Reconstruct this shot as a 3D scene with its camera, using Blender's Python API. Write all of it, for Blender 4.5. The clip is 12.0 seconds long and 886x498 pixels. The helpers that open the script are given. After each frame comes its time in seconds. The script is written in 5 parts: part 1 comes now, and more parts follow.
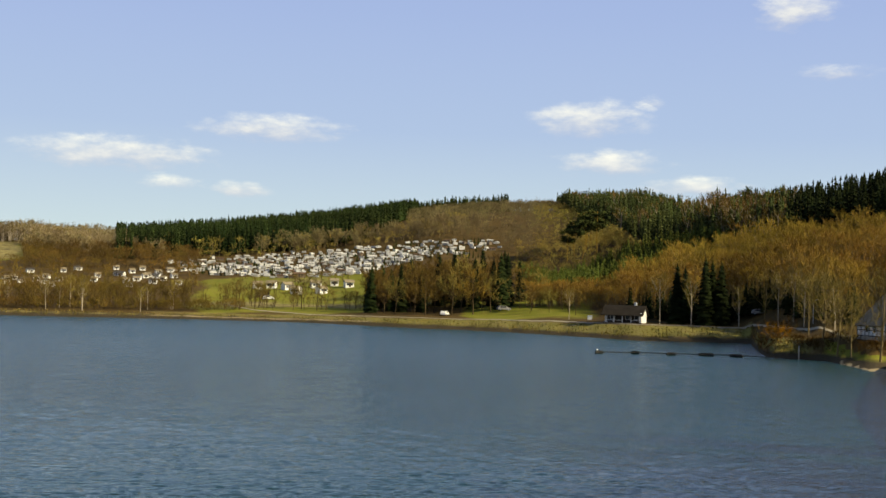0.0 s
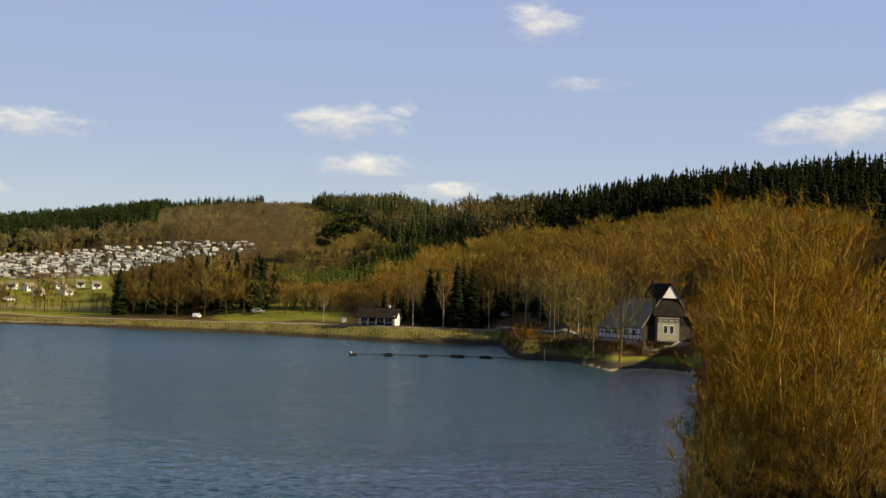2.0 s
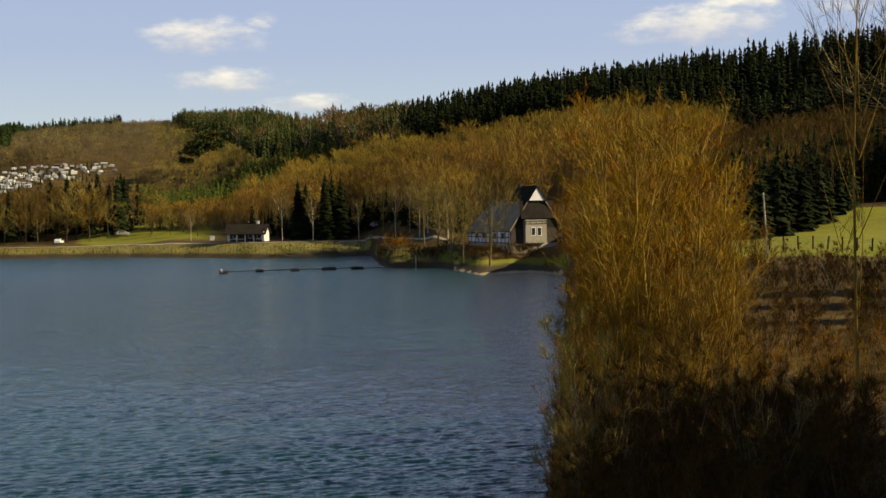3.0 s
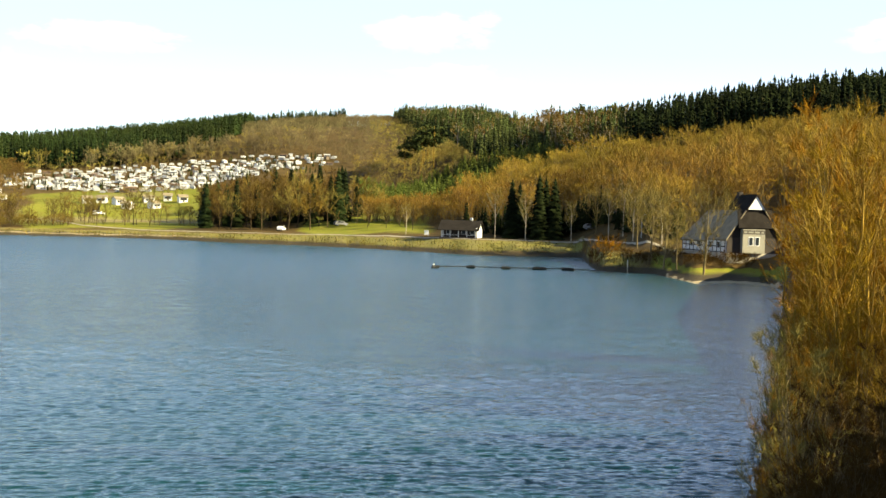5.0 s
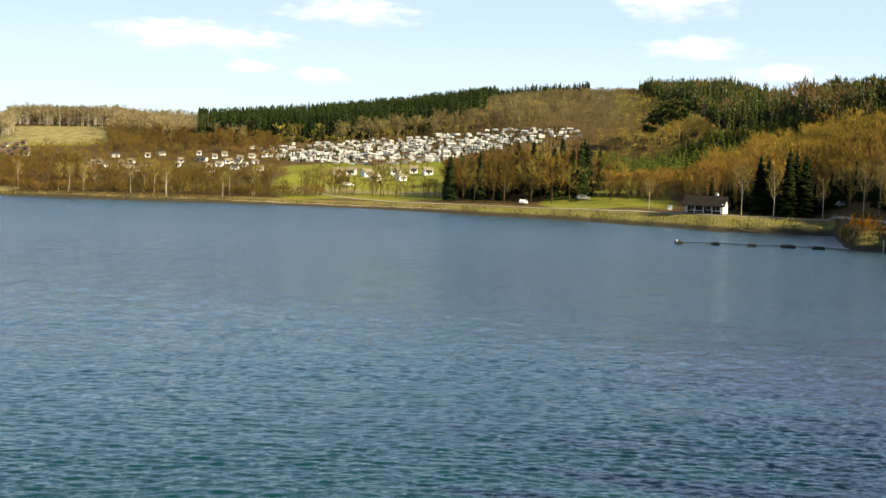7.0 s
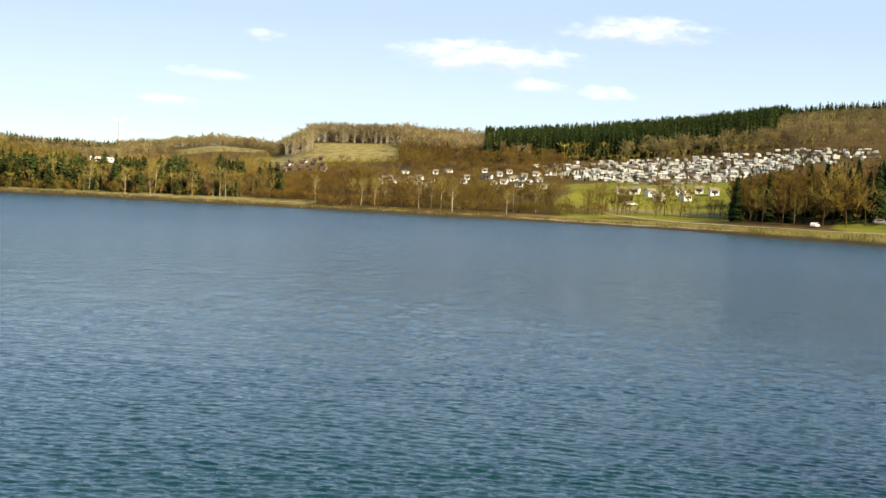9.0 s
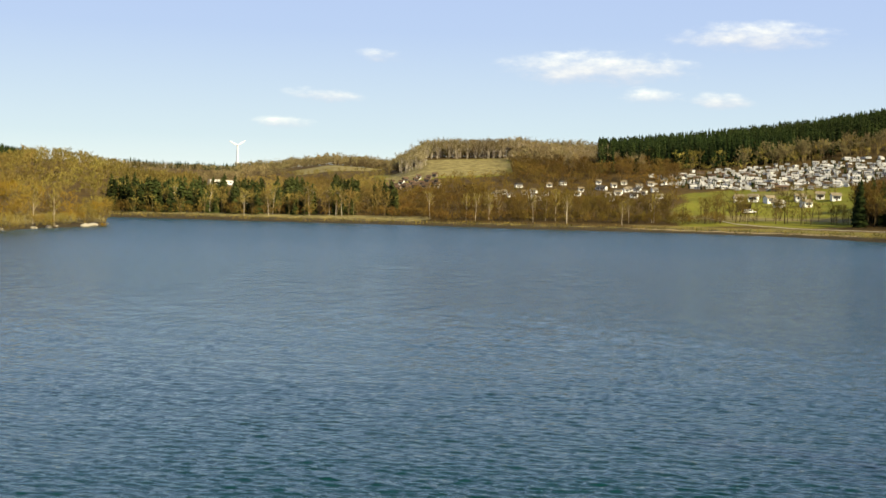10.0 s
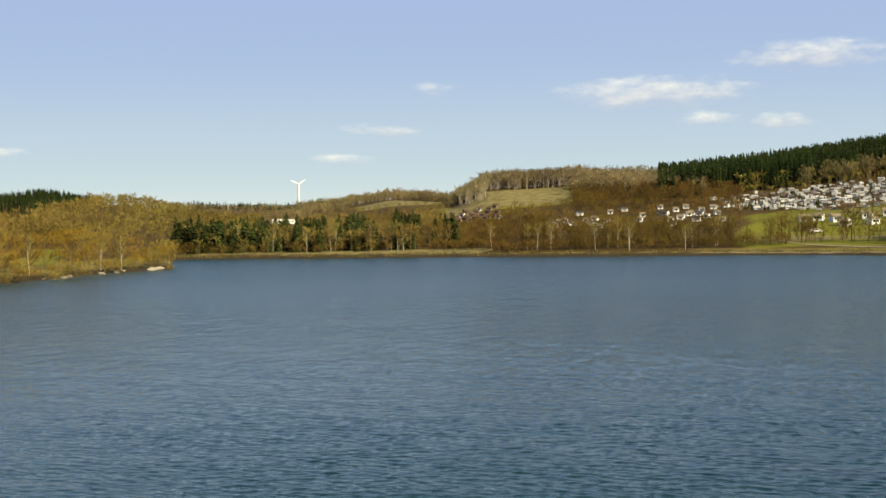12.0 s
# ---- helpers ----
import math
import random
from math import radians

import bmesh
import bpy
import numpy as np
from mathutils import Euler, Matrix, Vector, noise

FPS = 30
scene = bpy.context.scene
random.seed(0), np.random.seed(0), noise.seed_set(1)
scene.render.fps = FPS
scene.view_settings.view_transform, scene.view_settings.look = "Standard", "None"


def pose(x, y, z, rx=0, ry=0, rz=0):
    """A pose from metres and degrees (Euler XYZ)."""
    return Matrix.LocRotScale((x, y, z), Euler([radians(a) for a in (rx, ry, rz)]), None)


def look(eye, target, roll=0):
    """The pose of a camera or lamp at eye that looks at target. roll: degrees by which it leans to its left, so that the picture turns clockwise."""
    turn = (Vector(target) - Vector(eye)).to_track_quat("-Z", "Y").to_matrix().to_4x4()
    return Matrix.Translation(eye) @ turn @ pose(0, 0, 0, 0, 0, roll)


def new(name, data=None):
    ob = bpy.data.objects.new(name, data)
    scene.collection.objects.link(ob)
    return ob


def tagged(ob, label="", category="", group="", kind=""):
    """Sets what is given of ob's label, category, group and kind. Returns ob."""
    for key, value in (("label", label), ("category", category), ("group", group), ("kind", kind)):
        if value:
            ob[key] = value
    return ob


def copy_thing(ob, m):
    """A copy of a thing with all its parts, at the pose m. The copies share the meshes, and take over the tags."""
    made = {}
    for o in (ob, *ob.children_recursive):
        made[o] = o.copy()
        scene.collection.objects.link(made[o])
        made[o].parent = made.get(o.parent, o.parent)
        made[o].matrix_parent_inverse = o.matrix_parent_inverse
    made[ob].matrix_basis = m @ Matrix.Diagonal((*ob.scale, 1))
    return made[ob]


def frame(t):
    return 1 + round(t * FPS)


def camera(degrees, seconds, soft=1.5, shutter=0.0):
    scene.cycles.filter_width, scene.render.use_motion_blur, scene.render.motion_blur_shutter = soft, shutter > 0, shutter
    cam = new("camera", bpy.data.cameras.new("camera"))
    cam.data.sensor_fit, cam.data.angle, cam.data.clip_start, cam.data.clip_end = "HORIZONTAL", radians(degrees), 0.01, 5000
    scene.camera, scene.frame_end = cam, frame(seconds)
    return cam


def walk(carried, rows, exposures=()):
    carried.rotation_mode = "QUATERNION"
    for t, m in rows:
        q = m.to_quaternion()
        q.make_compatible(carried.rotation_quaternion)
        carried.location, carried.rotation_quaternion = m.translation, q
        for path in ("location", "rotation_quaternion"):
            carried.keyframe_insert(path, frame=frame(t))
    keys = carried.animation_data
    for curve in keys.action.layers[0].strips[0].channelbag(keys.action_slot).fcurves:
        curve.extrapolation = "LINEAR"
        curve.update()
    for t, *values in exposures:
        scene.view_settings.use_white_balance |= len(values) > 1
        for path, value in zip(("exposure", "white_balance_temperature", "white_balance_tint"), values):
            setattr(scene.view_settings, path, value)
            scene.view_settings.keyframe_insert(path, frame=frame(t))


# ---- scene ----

# ---------------------------------------------------------------- camera
EYE = 10.5  # metres over the lake
cam = camera(39.23, 12.0, soft=1.5)
TURNS = [
    (0.0, -0.09, 1.89, -1.60), (0.2, -1.40, 2.17, -0.92), (0.5, -2.47, 1.93, -1.82), (0.7, -2.84, 1.55, -3.51), (1.0, -3.37, 0.80, -5.10),
    (1.2, -3.50, 0.63, -5.26), (1.5, -5.50, 0.80, -4.45), (1.7, -8.14, 1.30, -3.24), (2.0, -11.36, 2.34, -1.81), (2.2, -13.00, 3.00, -1.40),
    (2.5, -16.10, 2.14, 0.61), (2.7, -17.17, 0.14, 1.49), (3.5, -17.60, -2.40, 0.20), (4.3, -12.29, -2.67, -2.60), (4.5, -10.28, -2.22, -3.35),
    (4.7, -9.12, -2.01, -2.63), (5.0, -7.58, -1.81, -1.63), (5.2, -6.19, -1.87, -2.28), (5.5, -3.52, -2.43, -2.87), (5.7, -1.88, -2.61, -2.84),
    (6.0, -0.24, -2.80, -1.80), (6.2, 0.82, -2.94, -1.27), (6.5, 1.96, -3.15, -1.56), (6.7, 2.40, -3.24, -1.91), (7.5, 6.30, -3.60, -2.20),
    (8.3, 10.98, -3.74, -2.41), (8.5, 12.72, -3.89, -2.56), (8.8, 15.69, -3.24, -2.78), (9.0, 16.54, -3.12, -3.00), (9.2, 17.37, -3.09, -2.67),
    (9.5, 18.55, -3.03, -2.80), (9.7, 19.52, -2.90, -2.73), (10.0, 21.77, -2.65, -1.36), (10.2, 23.45, -2.87, -0.73), (10.5, 24.86, -2.95, -0.89),
    (10.7, 25.44, -2.79, -0.58), (11.0, 26.09, -2.81, -0.60), (11.2, 26.08, -2.80, -0.44), (11.5, 25.74, -2.38, -0.14), (11.8, 24.90, -1.41, 0.69),
    (12.0, 24.57, -1.19, 0.83),
]
STOPS = [(0.0, 0.64, 6650, 6), (1.5, 0.58, 6750, 7), (2.7, 0.44, 7100, 10), (4.3, 1.74, 6850, 0), (5.0, 1.7, 6850, 1), (5.5, 1.34, 6800, 2), (6.5, 1.3, 6650, 4),
         (8.5, 1.14, 6600, 6), (9.0, 1.14, 6600, 6), (9.5, 0.86, 6600, 6), (10.5, 0.84, 6600, 7), (11.0, 0.78, 6550, 7), (11.5, 0.6, 6550, 7), (12.0, 0.58, 6550, 6)]
walk(cam, [(t, pose(0, 0, EYE, 90 + p, r, y)) for t, y, p, r in TURNS], STOPS)

# ---------------------------------------------------------------- world and sun
SUN_AZ, SUN_EL = -110.0, 28.0  # degrees; azimuth counted from straight ahead, positive to the left


def build_sky():
    world = bpy.data.worlds.new("sky")
    scene.world = world
    world.use_nodes = True
    nt = world.node_tree
    nt.nodes.clear()

    def node(kind, **kw):
        n = nt.nodes.new(kind)
        for k, v in kw.items():
            if k == "op":
                n.operation = v
        return n

    def math(op, a, b=None, c=None, clamp=False):
        n = nt.nodes.new("ShaderNodeMath")
        n.operation, n.use_clamp = op, clamp
        for i, v in enumerate((a, b, c)):
            if v is None:
                continue
            if isinstance(v, (int, float)):
                n.inputs[i].default_value = v
            else:
                nt.links.new(v, n.inputs[i])
        return n.outputs[0]

    sky = nt.nodes.new("ShaderNodeTexSky")
    sky.sky_type, sky.sun_disc = "NISHITA", False
    sky.sun_elevation, sky.sun_rotation = radians(SUN_EL), radians(-SUN_AZ)
    sky.air_density, sky.dust_density, sky.ozone_density = 1.0, 0.12, 1.4
    coord = nt.nodes.new("ShaderNodeTexCoord")
    sep = nt.nodes.new("ShaderNodeSeparateXYZ")
    nt.links.new(coord.outputs["Generated"], sep.inputs[0])
    x, y, z = sep.outputs
    az = math("MULTIPLY", math("ARCTAN2", math("MULTIPLY", x, -1.0), y), 57.29578)
    el = math("MULTIPLY", math("ARCSINE", z), 57.29578)
    # cloud texture, stretched along the horizon
    comb = nt.nodes.new("ShaderNodeCombineXYZ")
    nt.links.new(math("MULTIPLY", az, 0.45), comb.inputs[0])
    nt.links.new(math("MULTIPLY", el, 1.1), comb.inputs[1])
    nz = nt.nodes.new("ShaderNodeTexNoise")
    nz.inputs["Scale"].default_value, nz.inputs["Detail"].default_value, nz.inputs["Roughness"].default_value = 1.25, 7.0, 0.6
    nt.links.new(comb.outputs[0], nz.inputs["Vector"])
    wob = math("MULTIPLY", math("SUBTRACT", nz.outputs["Fac"], 0.5), 4.4)
    # fair-weather clouds: azimuth, elevation, half width, half height, weight (degrees)
    clouds = [
        (14.8, 5.75, 4.1, 0.75, 1.0), (7.9, 7.15, 3.1, 0.62, 0.95), (-6.6, 7.95, 2.5, 0.85, 1.0), (-7.8, 6.0, 2.5, 0.62, 0.95),
        (-15.6, 12.8, 1.7, 0.85, 0.9), (9.3, 4.35, 1.3, 0.33, 0.8), (12.2, 4.45, 1.2, 0.33, 0.5), (-9.2, 8.7, 0.6, 0.3, 0.5),
        (-29.2, 8.1, 3.6, 0.95, 1.1), (-31.0, 9.1, 1.6, 0.6, 1.1), (-35.4, 9.3, 1.8, 1.0, 1.0), (27.3, 4.25, 1.5, 0.35, 0.75),
        (29.2, 2.95, 1.1, 0.25, 0.6), (44.3, 3.25, 1.3, 0.28, 0.7), (24.8, 6.1, 0.9, 0.28, 0.5), (-17.6, 10.0, 1.5, 0.25, 0.35),
        (-11.5, 5.0, 2.2, 0.4, 0.8), (-44.0, 10.2, 3.2, 0.9, 0.9), (52.0, 6.2, 3.0, 0.7, 0.9),
    ] + [(65.0 + 62.0 * k, 14.0 + 2.0 * (k % 3), 6.5, 1.8, 1.0) for k in range(4)]
    total, top = None, None
    for a, e, w, h, k in clouds:
        da = math("MULTIPLY", math("SUBTRACT", az, a), 1.0 / w)
        de = math("MULTIPLY", math("SUBTRACT", el, e), 1.0 / h)
        d2 = math("ADD", math("MULTIPLY", da, da), math("MULTIPLY", de, de))
        dens = math("MULTIPLY", math("SUBTRACT", 1.0, d2), k)
        lit = math("ADD", math("MULTIPLY", de, 0.5), 0.5)
        total = dens if total is None else math("MAXIMUM", total, dens)
        here = math("MULTIPLY", math("MULTIPLY", lit, 1.0, clamp=True), math("GREATER_THAN", dens, -0.9))
        top = here if top is None else math("MAXIMUM", top, here)
    ramp = nt.nodes.new("ShaderNodeMapRange")
    ramp.interpolation_type = "SMOOTHSTEP"
    ramp.inputs["From Min"].default_value, ramp.inputs["From Max"].default_value = -0.5, 1.75
    nt.links.new(math("ADD", total, wob), ramp.inputs["Value"])
    edge = nt.nodes.new("ShaderNodeMapRange")
    edge.inputs["From Min"].default_value, edge.inputs["From Max"].default_value = -1.2, 0.1
    nt.links.new(total, edge.inputs["Value"])
    mask = math("MULTIPLY", math("MULTIPLY", ramp.outputs[0], edge.outputs[0]), 0.82)
    # clouds: grey-mauve bases, warm white tops
    tone = nt.nodes.new("ShaderNodeMix")
    tone.data_type = "RGBA"
    tone.inputs["A"].default_value = (5.4, 5.5, 6.4, 1)
    tone.inputs["B"].default_value = (10.6, 10.2, 8.8, 1)
    nt.links.new(math("ADD", math("MULTIPLY", top, 0.9), math("MULTIPLY", wob, 0.25), clamp=True), tone.inputs["Factor"])
    mix = nt.nodes.new("ShaderNodeMix")
    mix.data_type = "RGBA"
    nt.links.new(mask, mix.inputs["Factor"])
    air = nt.nodes.new("ShaderNodeMix")
    air.data_type, air.blend_type = "RGBA", "MULTIPLY"
    air.inputs["Factor"].default_value = 1.0
    air.inputs["B"].default_value = (0.9, 0.85, 0.95, 1)
    nt.links.new(sky.outputs[0], air.inputs["A"])
    # lavender-blue air that pales and warms towards the horizon
    haze = nt.nodes.new("ShaderNodeMix")
    haze.data_type = "RGBA"
    shade = nt.nodes.new("ShaderNodeValToRGB")
    stops = shade.color_ramp.elements
    stops[0].position, stops[0].color = 0.0, (0.7, 0.77, 0.73, 1)
    stops[1].position, stops[1].color = 1.0, (0.325, 0.415, 0.72, 1)
    for at, tint in ((0.13, (0.54, 0.65, 0.71, 1)), (0.4, (0.4, 0.505, 0.72, 1)), (0.7, (0.35, 0.445, 0.72, 1))):
        stops.new(at).color = tint
    nt.links.new(math("MULTIPLY", el, 1.0 / 18.0, clamp=True), shade.inputs["Fac"])
    bright = nt.nodes.new("ShaderNodeVectorMath")
    bright.operation = "SCALE"
    bright.inputs["Scale"].default_value = 10.0
    nt.links.new(shade.outputs["Color"], bright.inputs[0])
    nt.links.new(bright.outputs[0], haze.inputs["B"])
    low = nt.nodes.new("ShaderNodeMapRange")
    low.interpolation_type = "SMOOTHSTEP"
    low.inputs["From Min"].default_value, low.inputs["From Max"].default_value = 42.0, 10.0
    low.inputs["To Min"].default_value, low.inputs["To Max"].default_value = 0.0, 0.96
    nt.links.new(el, low.inputs["Value"])
    nt.links.new(low.outputs[0], haze.inputs["Factor"])
    nt.links.new(air.outputs["Result"], haze.inputs["A"])
    nt.links.new(haze.outputs["Result"], mix.inputs["A"])
    nt.links.new(tone.outputs["Result"], mix.inputs["B"])
    bg = nt.nodes.new("ShaderNodeBackground")
    bg.inputs["Strength"].default_value = 0.072
    nt.links.new(mix.outputs["Result"], bg.inputs["Color"])
    out = nt.nodes.new("ShaderNodeOutputWorld")
    nt.links.new(bg.outputs[0], out.inputs[0])


build_sky()


def polar(az, r, z=0.0):
    """A place by its bearing from the look-out (degrees, positive to the left), its distance and its height over the lake."""
    a = radians(az)
    return Vector((-math.sin(a) * r, math.cos(a) * r, z))


sun_data = bpy.data.lights.new("sun", "SUN")
sun_data.energy, sun_data.angle, sun_data.color = 5.0, radians(0.6), (1.0, 0.87, 0.6)
sun = new("sun", sun_data)
sun.matrix_world = look(polar(SUN_AZ, 300, 300 * math.tan(radians(SUN_EL))), (0, 0, 0))

# ---------------------------------------------------------------- materials


def material(name, base, rough=0.8, vary=0.25, grain=6.0, bump=0.3, second=None, island=0.0, objvar=0.0, metal=0.0, coarse=0.35, spec=0.3, tree=False):
    """A node material: base colour broken up at two scales, with relief of the finer one."""
    m = bpy.data.materials.new(name)
    m.use_nodes = True
    nt = m.node_tree
    b = nt.nodes["Principled BSDF"]
    b.inputs["Roughness"].default_value, b.inputs["Metallic"].default_value = rough, metal
    b.inputs["Specular IOR Level"].default_value = spec
    tc = nt.nodes.new("ShaderNodeTexCoord")
    geo = nt.nodes.new("ShaderNodeNewGeometry")
    n1, n2 = nt.nodes.new("ShaderNodeTexNoise"), nt.nodes.new("ShaderNodeTexNoise")
    n1.inputs["Scale"].default_value, n1.inputs["Detail"].default_value = grain, 6.0
    n2.inputs["Scale"].default_value, n2.inputs["Detail"].default_value = grain * 0.08 + coarse * 0.02, 4.0
    nt.links.new(tc.outputs["Object"], n1.inputs["Vector"])
    nt.links.new(geo.outputs["Position"], n2.inputs["Vector"])
    second = second or tuple(c * (1 - vary) for c in base)
    mix = nt.nodes.new("ShaderNodeMix")
    mix.data_type = "RGBA"
    mix.inputs["A"].default_value, mix.inputs["B"].default_value = (*base, 1), (*second, 1)
    ramp = nt.nodes.new("ShaderNodeMapRange")
    ramp.inputs["From Min"].default_value, ramp.inputs["From Max"].default_value = 0.35, 0.65
    nt.links.new(n2.outputs["Fac"], ramp.inputs["Value"])
    nt.links.new(ramp.outputs[0], mix.inputs["Factor"])
    hsv = nt.nodes.new("ShaderNodeHueSaturation")
    nt.links.new(mix.outputs["Result"], hsv.inputs["Color"])
    val = nt.nodes.new("ShaderNodeMapRange")
    val.inputs["To Min"].default_value, val.inputs["To Max"].default_value = 1 - vary, 1 + vary
    nt.links.new(n1.outputs["Fac"], val.inputs["Value"])
    last = val.outputs[0]
    for amount, kind in ((island, "geo"), (objvar, "obj")):
        if amount:
            src = geo.outputs["Random Per Island"] if kind == "geo" else nt.nodes.new("ShaderNodeObjectInfo").outputs["Random"]
            rr = nt.nodes.new("ShaderNodeMapRange")
            rr.inputs["To Min"].default_value, rr.inputs["To Max"].default_value = 1 - amount, 1 + amount
            nt.links.new(src, rr.inputs["Value"])
            mu = nt.nodes.new("ShaderNodeMath")
            mu.operation = "MULTIPLY"
            nt.links.new(last, mu.inputs[0])
            nt.links.new(rr.outputs[0], mu.inputs[1])
            last = mu.outputs[0]
    if tree:
        # each tree of a wood has a tone and a warmth of its own
        for att, gain, base_value, out in (("tone", 0.38, None, "Value"), ("warm", 0.013, 0.5, "Hue")):
            an = nt.nodes.new("ShaderNodeAttribute")
            an.attribute_name = att
            ma = nt.nodes.new("ShaderNodeMath")
            ma.operation = "MULTIPLY_ADD"
            nt.links.new(an.outputs["Fac"], ma.inputs[0])
            ma.inputs[1].default_value = gain
            ma.inputs[2].default_value = 1.0 if base_value is None else base_value
            if out == "Value":
                mu = nt.nodes.new("ShaderNodeMath")
                mu.operation = "MULTIPLY"
                nt.links.new(last, mu.inputs[0])
                nt.links.new(ma.outputs[0], mu.inputs[1])
                last = mu.outputs[0]
            else:
                nt.links.new(ma.outputs[0], hsv.inputs["Hue"])
    nt.links.new(last, hsv.inputs["Value"])
    nt.links.new(hsv.outputs[0], b.inputs["Base Color"])
    if bump:
        bp = nt.nodes.new("ShaderNodeBump")
        bp.inputs["Strength"].default_value, bp.inputs["Distance"].default_value = bump, 0.05
        nt.links.new(n1.outputs["Fac"], bp.inputs["Height"])
        nt.links.new(bp.outputs[0], b.inputs["Normal"])
    return m


M_TWIG = material("brown_twigs", (0.215, 0.16, 0.04), 0.9, 0.12, 0.6, 0, (0.16, 0.118, 0.03), island=0.08, objvar=0.2, spec=0.04, tree=True)
M_TWIG_RED = material("reddish_twigs", (0.255, 0.162, 0.027), 0.9, 0.12, 0.6, 0, (0.2, 0.126, 0.021), island=0.08, objvar=0.2, spec=0.04, tree=True)
M_TWIG_OLIVE = material("olive_twigs", (0.28, 0.22, 0.05), 0.9, 0.12, 0.6, 0, (0.21, 0.165, 0.038), island=0.08, objvar=0.2, spec=0.04, tree=True)
M_TWIG_GREY = material("grey_twigs", (0.22, 0.176, 0.078), 0.9, 0.12, 0.6, 0, (0.175, 0.137, 0.06), island=0.08, objvar=0.2, spec=0.04, tree=True)
M_TWIG_GOLD = material("golden_twigs", (0.36, 0.225, 0.012), 0.9, 0.12, 0.6, 0, (0.25, 0.15, 0.009), island=0.2, objvar=0.3, spec=0.04, tree=True)
M_TWIG_ORANGE = material("orange_twigs", (0.3, 0.138, 0.008), 0.9, 0.15, 0.6, 0, (0.22, 0.1, 0.006), island=0.25, objvar=0.2, spec=0.04, tree=True)
M_BARK_TAN = material("tan_bark", (0.2, 0.15, 0.07), 0.9, 0.3, 5.0, 0.5, spec=0.05)
M_TWIG_BROWN = material("dull_brown_twigs", (0.15, 0.098, 0.022), 0.9, 0.15, 0.6, 0, (0.11, 0.07, 0.016), island=0.1, objvar=0.3, spec=0.04, tree=True)
# near-bank shade is put into this colour; hedge and shore shrubs share it
M_TWIG_DARK = material("shade_dark_twigs", (0.066, 0.034, 0.005), 0.9, 0.25, 0.6, 0, (0.045, 0.024, 0.004), island=0.14, objvar=0.2, spec=0.04, tree=True)
M_BARK = material("bark", (0.10, 0.07, 0.035), 0.9, 0.35, 5.0, 0.5, spec=0.05)
M_BARK_MID = material("olive_bark", (0.31, 0.195, 0.035), 0.9, 0.35, 5.0, 0.5, (0.19, 0.115, 0.02), spec=0.05)
M_BARK_PALE = material("pale_bark", (0.5, 0.42, 0.3), 0.8, 0.35, 3.0, 0.4, (0.3, 0.24, 0.17))
M_NEEDLE = material("spruce_needles", (0.032, 0.046, 0.012), 0.9, 0.3, 1.5, 0.2, (0.019, 0.028, 0.008), island=0.4, spec=0.04, tree=True)
# copy of the spruce needles, darkened for shade on the slope and roadside
M_NEEDLE_SHADE = material("shaded_spruce_needles", (0.018, 0.024, 0.007), 0.9, 0.3, 1.5, 0.2, (0.011, 0.015, 0.005), island=0.4, spec=0.03, tree=True)
M_NEEDLE_LIGHT = material("young_needles", (0.066, 0.078, 0.022), 0.9, 0.3, 1.5, 0.2, (0.045, 0.054, 0.016), island=0.4, spec=0.04, tree=True)
M_NEEDLE_YOUNG = material("fresh_needles", (0.1, 0.115, 0.02), 0.9, 0.3, 1.5, 0.2, (0.075, 0.088, 0.016), island=0.3, spec=0.04, tree=True)
M_PINE = material("pine_needles", (0.05, 0.06, 0.016), 0.9, 0.3, 1.5, 0.2, island=0.4, spec=0.04, tree=True)
M_WALL = material("white_render", (0.75, 0.73, 0.68), 0.75, 0.1, 8.0, 0.2)
M_CARAVAN = material("cream_caravan_skin", (0.44, 0.435, 0.41), 0.45, 0.12, 5.0, 0.05, objvar=0.45)
M_GLASS = material("dark_window_glass", (0.03, 0.035, 0.04), 0.15, 0.2, 2.0, 0, spec=0.5)
M_ROOF_DARK = material("dark_slate_roof", (0.03, 0.025, 0.02), 0.95, 0.3, 9.0, 0.5, objvar=0.2, spec=0.03)
M_ROOF_SLATE = material("slate_roof", (0.085, 0.078, 0.07), 0.75, 0.3, 9.0, 0.5, spec=0.15)
# tan raised to stand for sunlight on the farmhouse roof; other roofs share it
M_ROOF_GREY = material("sunlit_slate_roof", (0.29, 0.235, 0.15), 0.9, 0.3, 9.0, 0.5, spec=0.05)
M_ROOF_RED = material("red_tile_roof", (0.12, 0.072, 0.04), 0.8, 0.3, 9.0, 0.5, objvar=0.25)
M_TIMBER = material("dark_timber", (0.045, 0.032, 0.022), 0.8, 0.3, 9.0, 0.4)
M_WOOD = material("weathered_wood", (0.2, 0.15, 0.1), 0.85, 0.3, 8.0, 0.4, objvar=0.2)
M_WET = material("wet_float_hull", (0.022, 0.02, 0.017), 0.5, 0.3, 6.0, 0.3)
M_ROCK = material("pale_rock", (0.42, 0.37, 0.28), 0.9, 0.25, 3.0, 0.5)
M_METAL = material("galvanised_steel", (0.45, 0.45, 0.45), 0.45, 0.15, 6.0, 0.1, metal=0.7)
M_TURBINE = material("turbine_white", (0.74, 0.74, 0.74), 0.5, 0.05, 3.0, 0)
M_RUBBER = material("black_rubber", (0.02, 0.02, 0.02), 0.8, 0.2, 8.0, 0.1)
M_CARBODY = material("car_paint", (0.2, 0.19, 0.18), 0.5, 0.1, 3.0, 0, spec=0.5, objvar=0.4)


